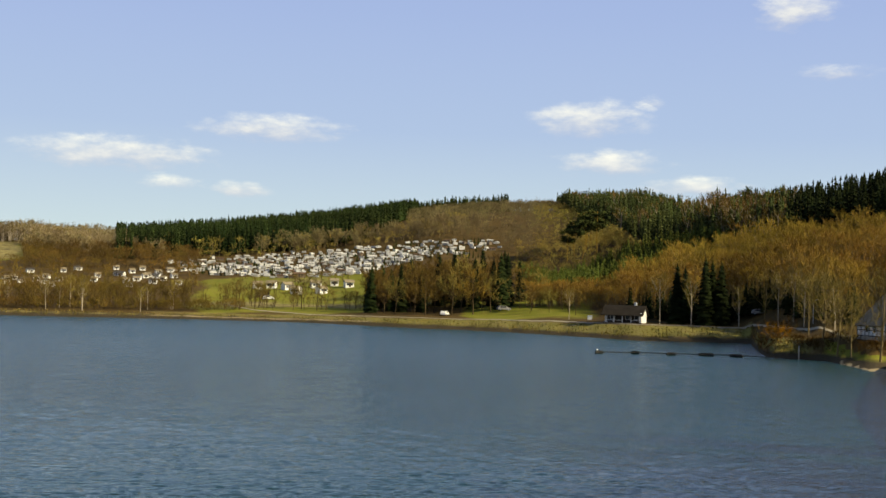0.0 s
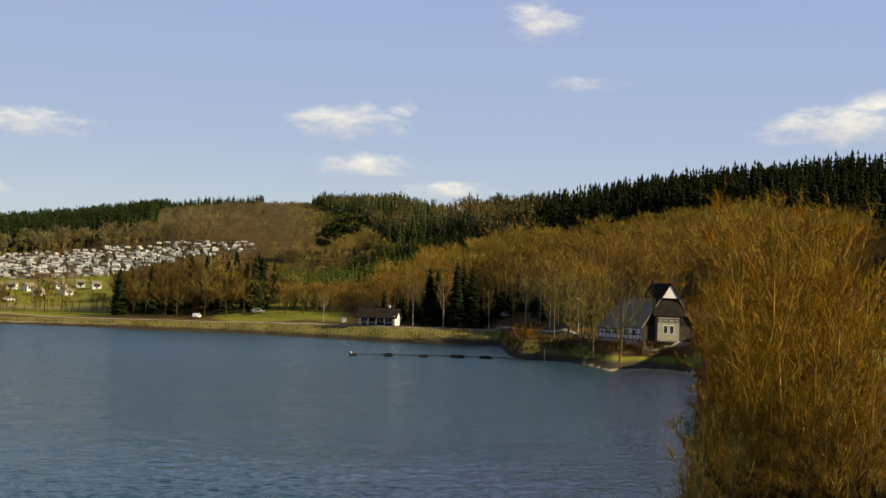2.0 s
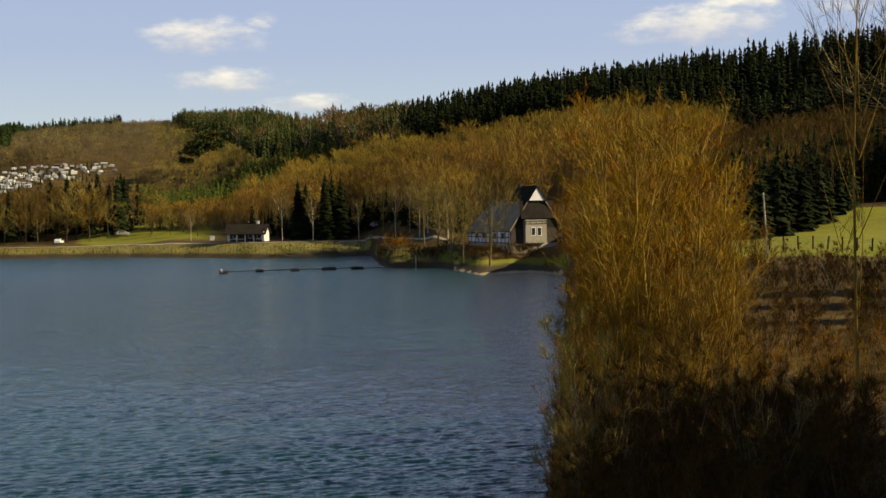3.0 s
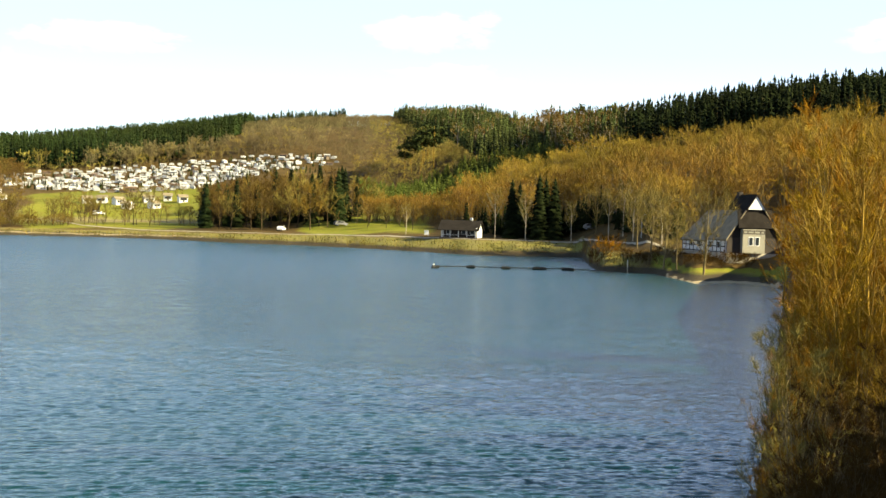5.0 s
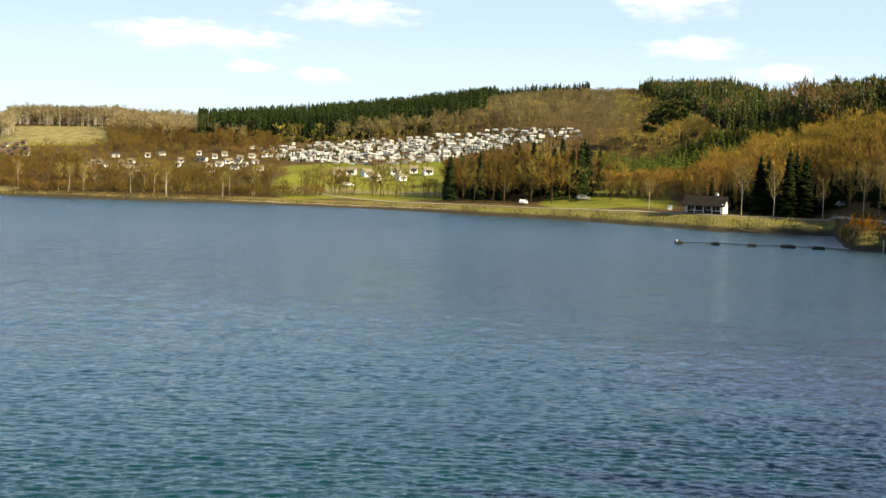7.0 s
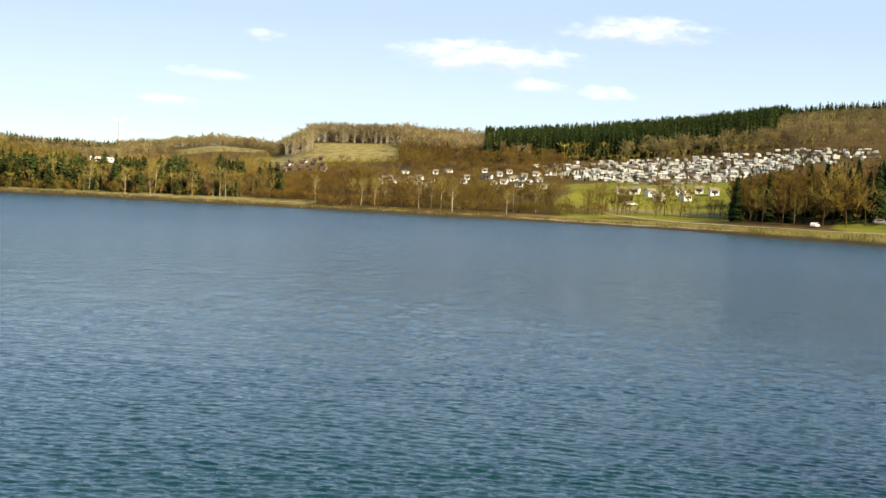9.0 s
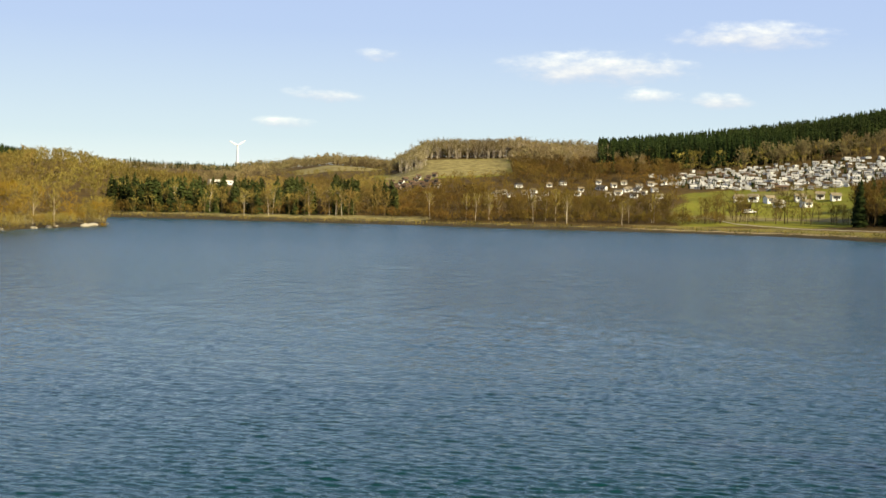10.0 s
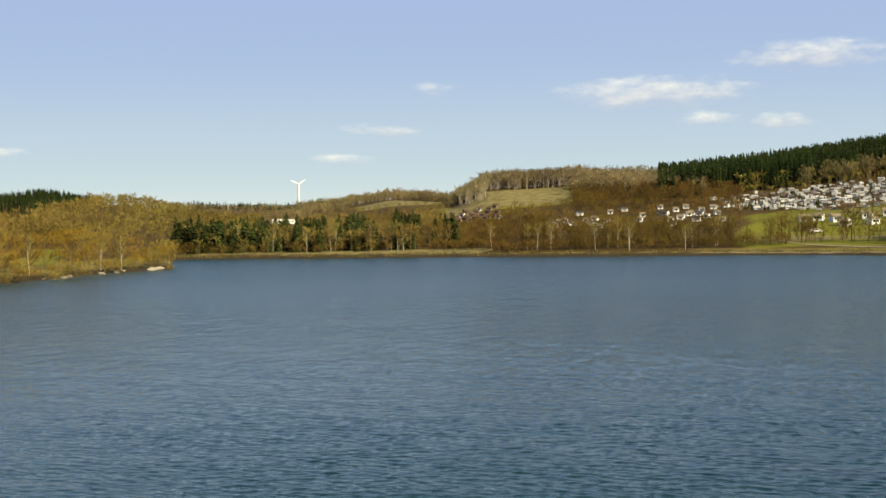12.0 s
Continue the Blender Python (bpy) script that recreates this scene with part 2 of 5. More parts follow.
def ground_material():
    m = bpy.data.materials.new("ground_cover")
    m.use_nodes = True
    nt = m.node_tree
    b = nt.nodes["Principled BSDF"]
    b.inputs["Roughness"].default_value = 0.95
    b.inputs["Specular IOR Level"].default_value = 0.1
    geo = nt.nodes.new("ShaderNodeNewGeometry")

    def noise_fac(scale, detail=5.0):
        n = nt.nodes.new("ShaderNodeTexNoise")
        n.inputs["Scale"].default_value, n.inputs["Detail"].default_value = scale, detail
        nt.links.new(geo.outputs["Position"], n.inputs["Vector"])
        return n.outputs["Fac"]

    def mixc(f, a, c):
        n = nt.nodes.new("ShaderNodeMix")
        n.data_type = "RGBA"
        nt.links.new(f, n.inputs["Factor"])
        for s, v in (("A", a), ("B", c)):
            if isinstance(v, tuple):
                n.inputs[s].default_value = (*v, 1)
            else:
                nt.links.new(v, n.inputs[s])
        return n.outputs["Result"]

    def rng(v, lo, hi):
        n = nt.nodes.new("ShaderNodeMapRange")
        n.inputs["From Min"].default_value, n.inputs["From Max"].default_value = lo, hi
        nt.links.new(v, n.inputs["Value"])
        return n.outputs[0]

    def att(name):
        n = nt.nodes.new("ShaderNodeAttribute")
        n.attribute_name = name
        return n.outputs["Fac"]

    def add(a, c, k):
        n = nt.nodes.new("ShaderNodeMath")
        n.operation = "MULTIPLY_ADD"
        nt.links.new(c, n.inputs[0])
        n.inputs[1].default_value = k
        nt.links.new(a, n.inputs[2])
        return n.outputs[0]

    big, mid, fine = noise_fac(0.02), noise_fac(0.25), noise_fac(2.2)
    litter = mixc(rng(mid, 0.35, 0.65), (0.105, 0.065, 0.018), (0.06, 0.04, 0.012))
    grass = mixc(rng(big, 0.4, 0.6), (0.2, 0.2, 0.018), (0.145, 0.15, 0.015))
    grass = mixc(rng(mid, 0.45, 0.8), grass, (0.235, 0.2, 0.035))
    straw = mixc(rng(mid, 0.4, 0.6), (0.29, 0.24, 0.09), (0.18, 0.145, 0.055))
    mud = mixc(rng(fine, 0.3, 0.7), (0.075, 0.058, 0.03), (0.04, 0.03, 0.017))
    sand = mixc(rng(fine, 0.3, 0.7), (0.42, 0.34, 0.2), (0.3, 0.23, 0.13))
    sep = nt.nodes.new("ShaderNodeSeparateXYZ")
    nt.links.new(geo.outputs["Position"], sep.inputs[0])
    col = mixc(rng(add(att("meadow"), mid, 0.5), 0.6, 0.85), litter, grass)
    col = mixc(rng(add(att("straw"), mid, 0.7), 0.7, 1.0), col, straw)
    h = add(sep.outputs[2], mid, -0.9)
    low = nt.nodes.new("ShaderNodeMapRange")
    low.inputs["From Min"].default_value, low.inputs["From Max"].default_value = 0.8, 0.3
    nt.links.new(h, low.inputs["Value"])
    col = mixc(low.outputs[0], col, mud)
    col = mixc(rng(add(att("sand"), fine, 0.3), 0.6, 0.8), col, sand)
    hsv = nt.nodes.new("ShaderNodeHueSaturation")
    nt.links.new(col, hsv.inputs["Color"])
    v = nt.nodes.new("ShaderNodeMapRange")
    v.inputs["To Min"].default_value, v.inputs["To Max"].default_value = 0.7, 1.3
    nt.links.new(fine, v.inputs["Value"])
    nt.links.new(v.outputs[0], hsv.inputs["Value"])
    nt.links.new(hsv.outputs[0], b.inputs["Base Color"])
    bp = nt.nodes.new("ShaderNodeBump")
    bp.inputs["Strength"].default_value, bp.inputs["Distance"].default_value = 0.6, 0.25
    nt.links.new(fine, bp.inputs["Height"])
    nt.links.new(bp.outputs[0], b.inputs["Normal"])
    return m


def water_material():
    m = bpy.data.materials.new("lake_water")
    m.use_nodes = True
    nt = m.node_tree
    b = nt.nodes["Principled BSDF"]
    b.inputs["Base Color"].default_value = (0.002, 0.031, 0.028, 1)
    b.inputs["Roughness"].default_value = 0.15
    b.inputs["IOR"].default_value = 1.68
    b.inputs["Specular Tint"].default_value = (0.62, 1.0, 0.84, 1)
    geo = nt.nodes.new("ShaderNodeNewGeometry")
    # ripple bumps and roughness change with distance from the camera, to fit its view
    away = nt.nodes.new("ShaderNodeVectorMath")
    away.operation = "LENGTH"
    nt.links.new(geo.outputs["Position"], away.inputs[0])
    view_ripple = nt.nodes.new("ShaderNodeMapRange")
    for key, value in (("From Min", 110.0), ("From Max", 320.0), ("To Min", 0.15), ("To Max", 0.32)):
        view_ripple.inputs[key].default_value = value
    nt.links.new(away.outputs["Value"], view_ripple.inputs["Value"])
    swell = nt.nodes.new("ShaderNodeMapRange")
    for key, value in (("From Min", 70.0), ("From Max", 170.0), ("To Min", 0.0), ("To Max", 1.3)):
        swell.inputs[key].default_value = value
    nt.links.new(away.outputs["Value"], swell.inputs["Value"])
    gloss = nt.nodes.new("ShaderNodeMapRange")
    for key, value in (("From Min", 60.0), ("From Max", 260.0), ("To Min", 0.11), ("To Max", 0.26)):
        gloss.inputs[key].default_value = value
    nt.links.new(away.outputs["Value"], gloss.inputs["Value"])
    nt.links.new(gloss.outputs[0], b.inputs["Roughness"])
    prev = None
    for (sx, sy, scale, dist, strength) in ((0.5, 1.0, 2.3, 0.16, 0.8), (0.9, 1.0, 6.0, 0.02, 0.8), (0.4, 1.0, 0.8, 0.18, 0.7), (0.4, 1.0, 0.3, 0.36, 0.5), (0.1, 0.8, 0.07, 1.0, 0.4), (1.0, 0.4, 0.55, 0.4, 0.8)):
        mp = nt.nodes.new("ShaderNodeMapping")
        mp.inputs["Scale"].default_value = (sx, sy, 1.0)
        mp.inputs["Rotation"].default_value = (0, 0, radians(-6))
        nt.links.new(geo.outputs["Position"], mp.inputs["Vector"])
        n = nt.nodes.new("ShaderNodeTexNoise")
        n.inputs["Scale"].default_value, n.inputs["Detail"].default_value, n.inputs["Roughness"].default_value = scale, 4.0, 0.55
        n.inputs["Distortion"].default_value = 0.4
        nt.links.new(mp.outputs[0], n.inputs["Vector"])
        bp = nt.nodes.new("ShaderNodeBump")
        bp.inputs["Strength"].default_value, bp.inputs["Distance"].default_value = strength, dist
        if scale == 2.3:
            nt.links.new(view_ripple.outputs[0], bp.inputs["Distance"])
        if scale == 0.55:
            nt.links.new(swell.outputs[0], bp.inputs["Distance"])
        nt.links.new(n.outputs["Fac"], bp.inputs["Height"])
        if prev:
            nt.links.new(prev, bp.inputs["Normal"])
        prev = bp.outputs[0]
    nt.links.new(prev, b.inputs["Normal"])
    return m


M_GROUND, M_WATER = ground_material(), water_material()

# ---------------------------------------------------------------- lie of the land
SHORE = [(-180, 60), (-60, 100), (-24, 120), (-23.2, 190), (-22.3, 200), (-20.95, 205), (-19.0, 198), (-17.3, 226), (-16.1, 229), (-14.9, 231), (-14.4, 248), (-14.1, 300),
         (-11.7, 297), (-9.2, 292), (-6.0, 309), (-3.4, 322), (-1.0, 332), (1.6, 338), (4.3, 352), (6.7, 362), (11.4, 368), (16.5, 367), (19, 371), (22.4, 377),
         (30, 388), (33.3, 397), (36.7, 407), (37.0, 316), (39.5, 298), (41.9, 270), (44.3, 252), (52, 205), (60, 170), (80, 100), (100, 60), (180, 60)]
NEAR = [(-180, 300), (-24.5, 300), (-23.5, 200), (-22.9, 96), (-22.6, 66), (-22.1, 46), (-21.6, 32), (-20.4, 22), (-15, 15), (0, 13), (60, 13), (90, 40), (110, 300), (180, 300)]
FOOT = [(-180, 200, 12), (-60, 190, 11), (-36, 190, 9.2), (-30, 200, 9), (-25, 244, 6.5), (-21, 248, 4.3), (-17, 250, 4.4), (-15, 290, 3.9), (-13, 335, 3.7), (-9, 332, 3.8), (-5, 350, 4.2),
        (0, 392, 3.2), (5, 425, 4), (10, 430, 4.3), (14, 425, 3), (22, 425, 3), (24, 430, 2.5), (31, 440, 2.2), (36.8, 450, 2.2), (37.2, 345, 2), (42, 310, 2), (46, 290, 2), (60, 240, 4), (180, 200, 12)]
RISE = [(-180, 500, 40), (-60, 400, 32), (-36, 390, 32), (-30, 400, 29), (-25, 400, 33), (-21, 420, 31), (-17, 430, 25.5), (-13, 450, 23), (-9, 480, 17), (-5, 530, 14),
        (-2, 580, 26), (0, 600, 30), (5, 630, 27), (10, 610, 21), (14, 570, 17), (18, 640, 22), (22, 640, 21), (24, 600, 14), (27, 600, 12), (31, 600, 9), (35, 560, 8),
        (38, 480, 8), (46, 450, 9), (60, 450, 12), (180, 500, 40)]
BANK = [(-180, 3.0), (-9, 3.2), (-3, 2.6), (3, 1.9), (8, 1.5), (37, 1.2), (180, 1.2)]
CREST = [(-180, 800, 70), (-60, 540, 66), (-48, 520, 65), (-36, 520, 62), (-30, 530, 58), (-25, 540, 53), (-21, 550, 50), (-17, 560, 44), (-13, 600, 43), (-11, 760, 54), (-9, 900, 70),
         (-5, 900, 68), (0, 850, 60), (5, 850, 49), (10, 850, 40), (14, 850, 34), (18, 760, 33), (22.6, 760, 31), (24, 900, 24), (27, 1100, 31), (31, 1500, 27),
         (35, 1400, 28), (37, 950, 23), (38.2, 850, 24), (40.6, 850, 26), (42.5, 850, 31), (44.2, 850, 27), (46, 850, 26), (60, 850, 24), (180, 800, 70)]


def table(rows, az, k=1):
    a = np.array(rows, float)
    return np.interp(az, a[:, 0], a[:, k])


def wobble(x, y):
    """Gentle unevenness of the ground, in about -1 to 1."""
    return (np.sin(x * 0.051 + 1.3) * np.cos(y * 0.043) + 0.6 * np.sin(x * 0.127 + y * 0.091) + 0.4 * np.sin(x * 0.31 - y * 0.27 + 2.0)) / 2.0


def land(az, r):
    """Height of the ground over the lake."""
    az, r = np.broadcast_arrays(np.asarray(az, float), np.asarray(r, float))
    x, y = -np.sin(np.radians(az)) * r, np.cos(np.radians(az)) * r
    w = wobble(x, y)
    s = table(SHORE, az) + 1.6 * w + 0.7 * np.sin(az * 5.3) + 0.5 * np.sin(az * 11.7)
    fr, fz, br, bz, cr, cz = (table(T, az, k) for T in (FOOT, RISE, CREST) for k in (1, 2))
    bk = table(BANK, az)
    beach = np.clip((az + 23.1) / 0.6, 0, 1) * np.clip((-17.5 - az) / 0.8, 0, 1)
    flat = 0.8 + 0.8 * beach
    bank_r = np.minimum(s + 15 + 9 * beach, fr - 5)
    far = np.select(
        [r < s, r < bank_r, r < fr, r < br, r < cr],
        [np.maximum((r - s) * 0.12, -3), bk * np.clip((r - s) / np.maximum(bank_r - s, 1), 0, 1) ** flat,
         bk + (fz - bk) * np.clip((r - bank_r) / np.maximum(fr - bank_r, 1), 0, 1),
         fz + (bz - fz) * (r - fr) / (br - fr),
         bz + (cz - bz) * np.sin(np.clip((r - br) / (cr - br), 0, 1) * np.pi / 2) ** 0.9],
        cz - (cz - 12) * np.clip((r - cr) / 1500, 0, 1))
    far = far + np.clip((r - fr - 5) / 120, 0, 1) * w * 0.3
    nr = table(NEAR, az)
    prof = np.interp(r, [0, 5, 12, 30, 60, 95, 130, 200, 400], [8.9, 8.7, 5.9, 2.3, 1.6, 3.0, 6.2, 8.5, 8.5])
    near = np.minimum(np.where(nr > 250, prof, np.maximum((nr - r) * np.where(nr < 40, 0.75, 0.28), -3)), prof)
    near = near + np.clip((r - 10) / 30, 0, 1) * (near > 0) * w * 0.35
    return np.maximum(far, near)


def land_z(az, r):
    return float(land(az, r))


def box_mask(az, r, a0, a1, r0, r1, soft_a=0.6, soft_r=8.0):
    f = lambda v, lo, hi, s: np.clip((v - lo) / s + 0.5, 0, 1) * np.clip((hi - v) / s + 0.5, 0, 1)
    return f(az, a0, a1, soft_a) * f(r, r0, r1, soft_r)


def mesh_np(name, verts, tris, mats=(), index=None, smooth=False):
    me = bpy.data.meshes.new(name)
    nv, nt_ = len(verts), len(tris)
    k = tris.shape[1]
    me.vertices.add(nv)
    me.vertices.foreach_set("co", np.ascontiguousarray(verts, np.float32).ravel())
    me.loops.add(nt_ * k)
    me.loops.foreach_set("vertex_index", np.ascontiguousarray(tris, np.int32).ravel())
    me.polygons.add(nt_)
    me.polygons.foreach_set("loop_start", np.arange(0, nt_ * k, k, dtype=np.int32))
    for m in mats:
        me.materials.append(m)
    if index is not None:
        me.polygons.foreach_set("material_index", np.ascontiguousarray(index, np.int32))
    me.polygons.foreach_set("use_smooth", np.full(nt_, smooth))
    me.update(calc_edges=True)
    return me


def build_ground():
    az = np.concatenate([np.arange(-180, -50, 2.5), np.arange(-50, 52, 0.3), np.arange(52, 180, 2.5)])
    r = np.concatenate([[0.5, 3, 5, 8, 12, 17, 23], np.arange(30, 180, 6), np.arange(180, 420, 2.0), np.arange(420, 460, 4), np.arange(460, 920, 9), np.geomspace(930, 4900, 22)])
    A, Rr = np.meshgrid(az, r)
    Z = land(A, Rr)
    V = np.stack([-np.sin(np.radians(A)) * Rr, np.cos(np.radians(A)) * Rr, Z], -1).reshape(-1, 3)
    nr_, na = A.shape
    i, j = np.meshgrid(np.arange(nr_ - 1), np.arange(na), indexing="ij")
    j2 = (j + 1) % na
    F = np.stack([i * na + j, (i + 1) * na + j, (i + 1) * na + j2, i * na + j2], -1).reshape(-1, 4)
    F = F[:, ::-1]
    hub = len(V)
    V = np.vstack([V, [[0, 0, 8.9]]])
    me = mesh_np("ground", V, F, [M_GROUND], smooth=True)
    bm = bmesh.new()
    bm.from_mesh(me)
    bm.verts.ensure_lookup_table()
    for k in range(na):
        bm.faces.new((bm.verts[hub], bm.verts[k], bm.verts[(k + 1) % na]))
    bmesh.ops.recalc_face_normals(bm, faces=bm.faces)
    bm.to_mesh(me)
    bm.free()
    Af, Rf = np.append(A.ravel(), 0), np.append(Rr.ravel(), 0)
    s = table(SHORE, Af)
    xx, yy = -np.sin(np.radians(Af)) * Rf, np.cos(np.radians(Af)) * Rf
    drift = np.sin(xx * 0.045 + 0.7) + 0.7 * np.sin(yy * 0.06 + xx * 0.02) + 0.5 * np.sin(xx * 0.17 - yy * 0.11)
    Am, Rm = Af + 0.35 * drift, Rf + 7 * drift

    def patch(a0, a1, r0, r1, k=1.0, sa=1.5, sr=22.0):
        return k * box_mask(Am, Rm, a0, a1, r0, r1, sa, sr)

    meadow = np.maximum.reduce([
        box_mask(Af, Rf, -70, -28, 124, 196, 1, 4), patch(-7.0, -1.0, 352, 450), patch(2.6, 11.3, 376, 520, 0.72), patch(-1.5, 3.5, 400, 470, 0.5),
        patch(18.4, 25, 585, 705, 0.85), patch(24.3, 28.8, 745, 890, 0.8, 1.0, 10), box_mask(Af, Rf - s, -23.2, -17.3, 3, 17, 0.8, 3) * 1.2, patch(41.3, 43.4, 276, 380, 0.62, 0.8, 8),
        patch(-2, 12, 520, 640, 0.2), box_mask(Am, Rf - s, -17, 12, 2, 17, 1, 4) * 0.55])
    straw = np.maximum.reduce([box_mask(Am, Rf - s, -17.4, 14, 1, 20, 1, 4) * 0.5, box_mask(Am, Rf - s, 13, 38, 4, 11, 1, 3) * 0.75, patch(18.6, 24.6, 600, 705, 1.0), patch(3.0, 11.0, 400, 425, 0.8), patch(4, 9, 482, 512, 0.55), patch(-3, 2, 352, 366, 0.6), patch(24.3, 28.8, 745, 890, 0.75, 1.0, 10), box_mask(Am, Rf - s, 22.5, 37, 3, 34, 1, 4) * 0.95, box_mask(Am, Rf - s, 37, 62, 2, 40, 1, 4) * 0.7])
    sand = np.maximum(box_mask(Af, Rf - s, -23.0, -17.8, -1, 5.0, 0.6, 2), box_mask(Am, Rf - s, 3, 14, 4, 9, 1.5, 4) * 0.7)
    for name, v in (("meadow", meadow), ("straw", straw), ("sand", sand)):
        me.attributes.new(name, "FLOAT", "POINT").data.foreach_set("value", v.astype(np.float32))
    tagged(new("ground", me), "lake basin slopes with leaf litter, meadow and straw-coloured banks", "ground", kind="structure")


def build_water():
    """The lake: one sheet, with modelled ripples made finer towards the camera to suit its view."""
    near = np.arange(36, 56, 0.1)
    rings = [56.0]
    while rings[-1] < 250:
        rings.append(rings[-1] + 1.0 * rings[-1] ** 2 / (10.5 * 2200))
    r = np.concatenate([[2, 12, 20, 28], near, rings, np.geomspace(rings[-1] * 1.012, 520, 40)])
    az = np.concatenate([np.arange(-180, -25, 5.0), np.arange(-25, 50, 0.17), np.arange(50, 180, 5.0)])
    A, Rr = np.meshgrid(az, r)
    X, Y = -np.sin(np.radians(A)) * Rr, np.cos(np.radians(A)) * Rr
    rng = np.random.default_rng(4)
    Z = np.zeros_like(X)
    for k in range(34):
        wave = 0.18 * 1.055 ** k
        d = radians(98) + rng.normal(0, 0.42)
        slope = 0.011 * min(1.0, (0.5 / wave) ** 1.0)
        # the shortest waves drop out where they grow finer than the eye can tell
        seen = np.clip(wave / (Rr ** 2 / 23100) / 1.4 - 0.8, 0, 1)
        Z += seen * slope * wave * np.sin((X * math.cos(d) + Y * math.sin(d)) * 2 * np.pi / wave + rng.uniform(0, 6.28))
    gust = 0.8 + 0.35 * np.sin(X * 0.031 + 0.5) * np.sin(Y * 0.043 + X * 0.012) + 0.25 * np.sin(X * 0.11 - Y * 0.07) * np.sin(Y * 0.19 + 1.0)
    Z *= gust * np.clip((230 - Rr) / 90, 0, 1) * np.clip((Rr - 30) / 5, 0, 1) * np.clip((A + 25) / 1, 0, 1) * np.clip((50 - A) / 1, 0, 1)
    V = np.stack([X, Y, Z], -1).reshape(-1, 3)
    nr_, na = A.shape
    i, j = np.meshgrid(np.arange(nr_ - 1), np.arange(na), indexing="ij")
    F = np.stack([i * na + j, i * na + (j + 1) % na, (i + 1) * na + (j + 1) % na, (i + 1) * na + j], -1).reshape(-1, 4)
    p0, p1, p2 = V[F[0, 0]], V[F[0, 1]], V[F[0, 2]]
    if np.cross(p1 - p0, p2 - p0)[2] < 0:
        F = F[:, ::-1]
    me = mesh_np("water", V, F, [M_WATER], smooth=True)
    tagged(new("water", me), "blue rippled water of a wide reservoir lake", "lake", kind="structure")


build_ground()
build_water()

M_ROAD = material("pale_gravel_road", (0.36, 0.31, 0.22), 0.9, 0.2, 4.0, 0.3, (0.3, 0.25, 0.17), spec=0.1)
ROAD = [(-22.5, 238), (-20, 236), (-18, 244), (-16.5, 262), (-15.2, 288), (-14, 313), (-12, 314), (-9, 311), (-6, 327), (-3, 342), (0, 353), (3, 366), (6, 380), (8.5, 398), (10, 420)]


def build_road():
    az = np.arange(-22.5, 10.01, 0.15)
    mid = table(ROAD, az) + 0.6 * np.sin(az * 2.1)
    V, cols = [], (-1.7, -0.85, 0.0, 0.85, 1.7)
    for c in cols:
        V.append(np.stack([-np.sin(np.radians(az)) * (mid + c), np.cos(np.radians(az)) * (mid + c), land(az, mid + c) + 0.12 - 0.02 * abs(c)], -1))
    n = len(az)
    V = np.concatenate(V)
    F = np.array([(k * n + i, k * n + i + 1, (k + 1) * n + i + 1, (k + 1) * n + i) for k in range(len(cols) - 1) for i in range(n - 1)])
    tagged(new("road", mesh_np("road", V, F[:, ::-1], [M_ROAD], smooth=True)), "pale gravel road running along the lake shore", "road", kind="structure")


build_road()

# ---------------------------------------------------------------- trees


def tubes(rng, a, b, ra, rb, sides=3, sag=0.0):
    """Tapered branches from points a to b; two segments each, bowed by sag."""
    n = len(a)
    mid = (a + b) / 2 + np.array([0, 0, 1.0]) * (sag * np.linalg.norm(b - a, axis=1))[:, None] + rng.normal(0, 0.03, (n, 3)) * np.linalg.norm(b - a, axis=1)[:, None]
    pts = np.stack([a, mid, b], 1)
    rad = np.stack([ra, (ra + rb) / 2, rb], 1)
    d = (b - a) / np.maximum(np.linalg.norm(b - a, axis=1), 1e-6)[:, None]
    u = np.cross(d, [0.31, 0.2, 0.93])
    u /= np.maximum(np.linalg.norm(u, axis=1), 1e-6)[:, None]
    v = np.cross(d, u)
    t = np.arange(sides) * 2 * np.pi / sides
    ring = u[:, None, None, :] * np.cos(t)[None, None, :, None] + v[:, None, None, :] * np.sin(t)[None, None, :, None]
    V = (pts[:, :, None, :] + ring * rad[:, :, None, None]).reshape(-1, 3)
    base = (np.arange(n) * 3 * sides)[:, None, None]
    k = np.arange(sides)
    k2 = (k + 1) % sides
    T = []
    for s in (0, sides):
        T.append(np.stack([s + k, s + k2, s + sides + k2], -1))
        T.append(np.stack([s + k, s + sides + k2, s + sides + k], -1))
    T = np.concatenate(T)[None] + base
    return V, T.reshape(-1, 3), mid


def slivers(rng, p, d, length, width, out=None, loose=0.45):
    """Thin tapering twigs from points p along d; their flat sides face out of the crown where out is given."""
    n = len(p)
    face = rng.normal(0, 1, (n, 3)) if out is None else unit(out) + rng.normal(0, loose, (n, 3))
    side = np.cross(d, face)
    side /= np.maximum(np.linalg.norm(side, axis=1), 1e-6)[:, None]
    a, b = p - side * width[:, None] / 2, p + side * width[:, None] / 2
    c = p + d * length[:, None]
    V = np.stack([a, b, c], 1).reshape(-1, 3)
    return V, np.arange(3 * n).reshape(-1, 3)


def unit(v):
    return v / np.maximum(np.linalg.norm(v, axis=1), 1e-6)[:, None]


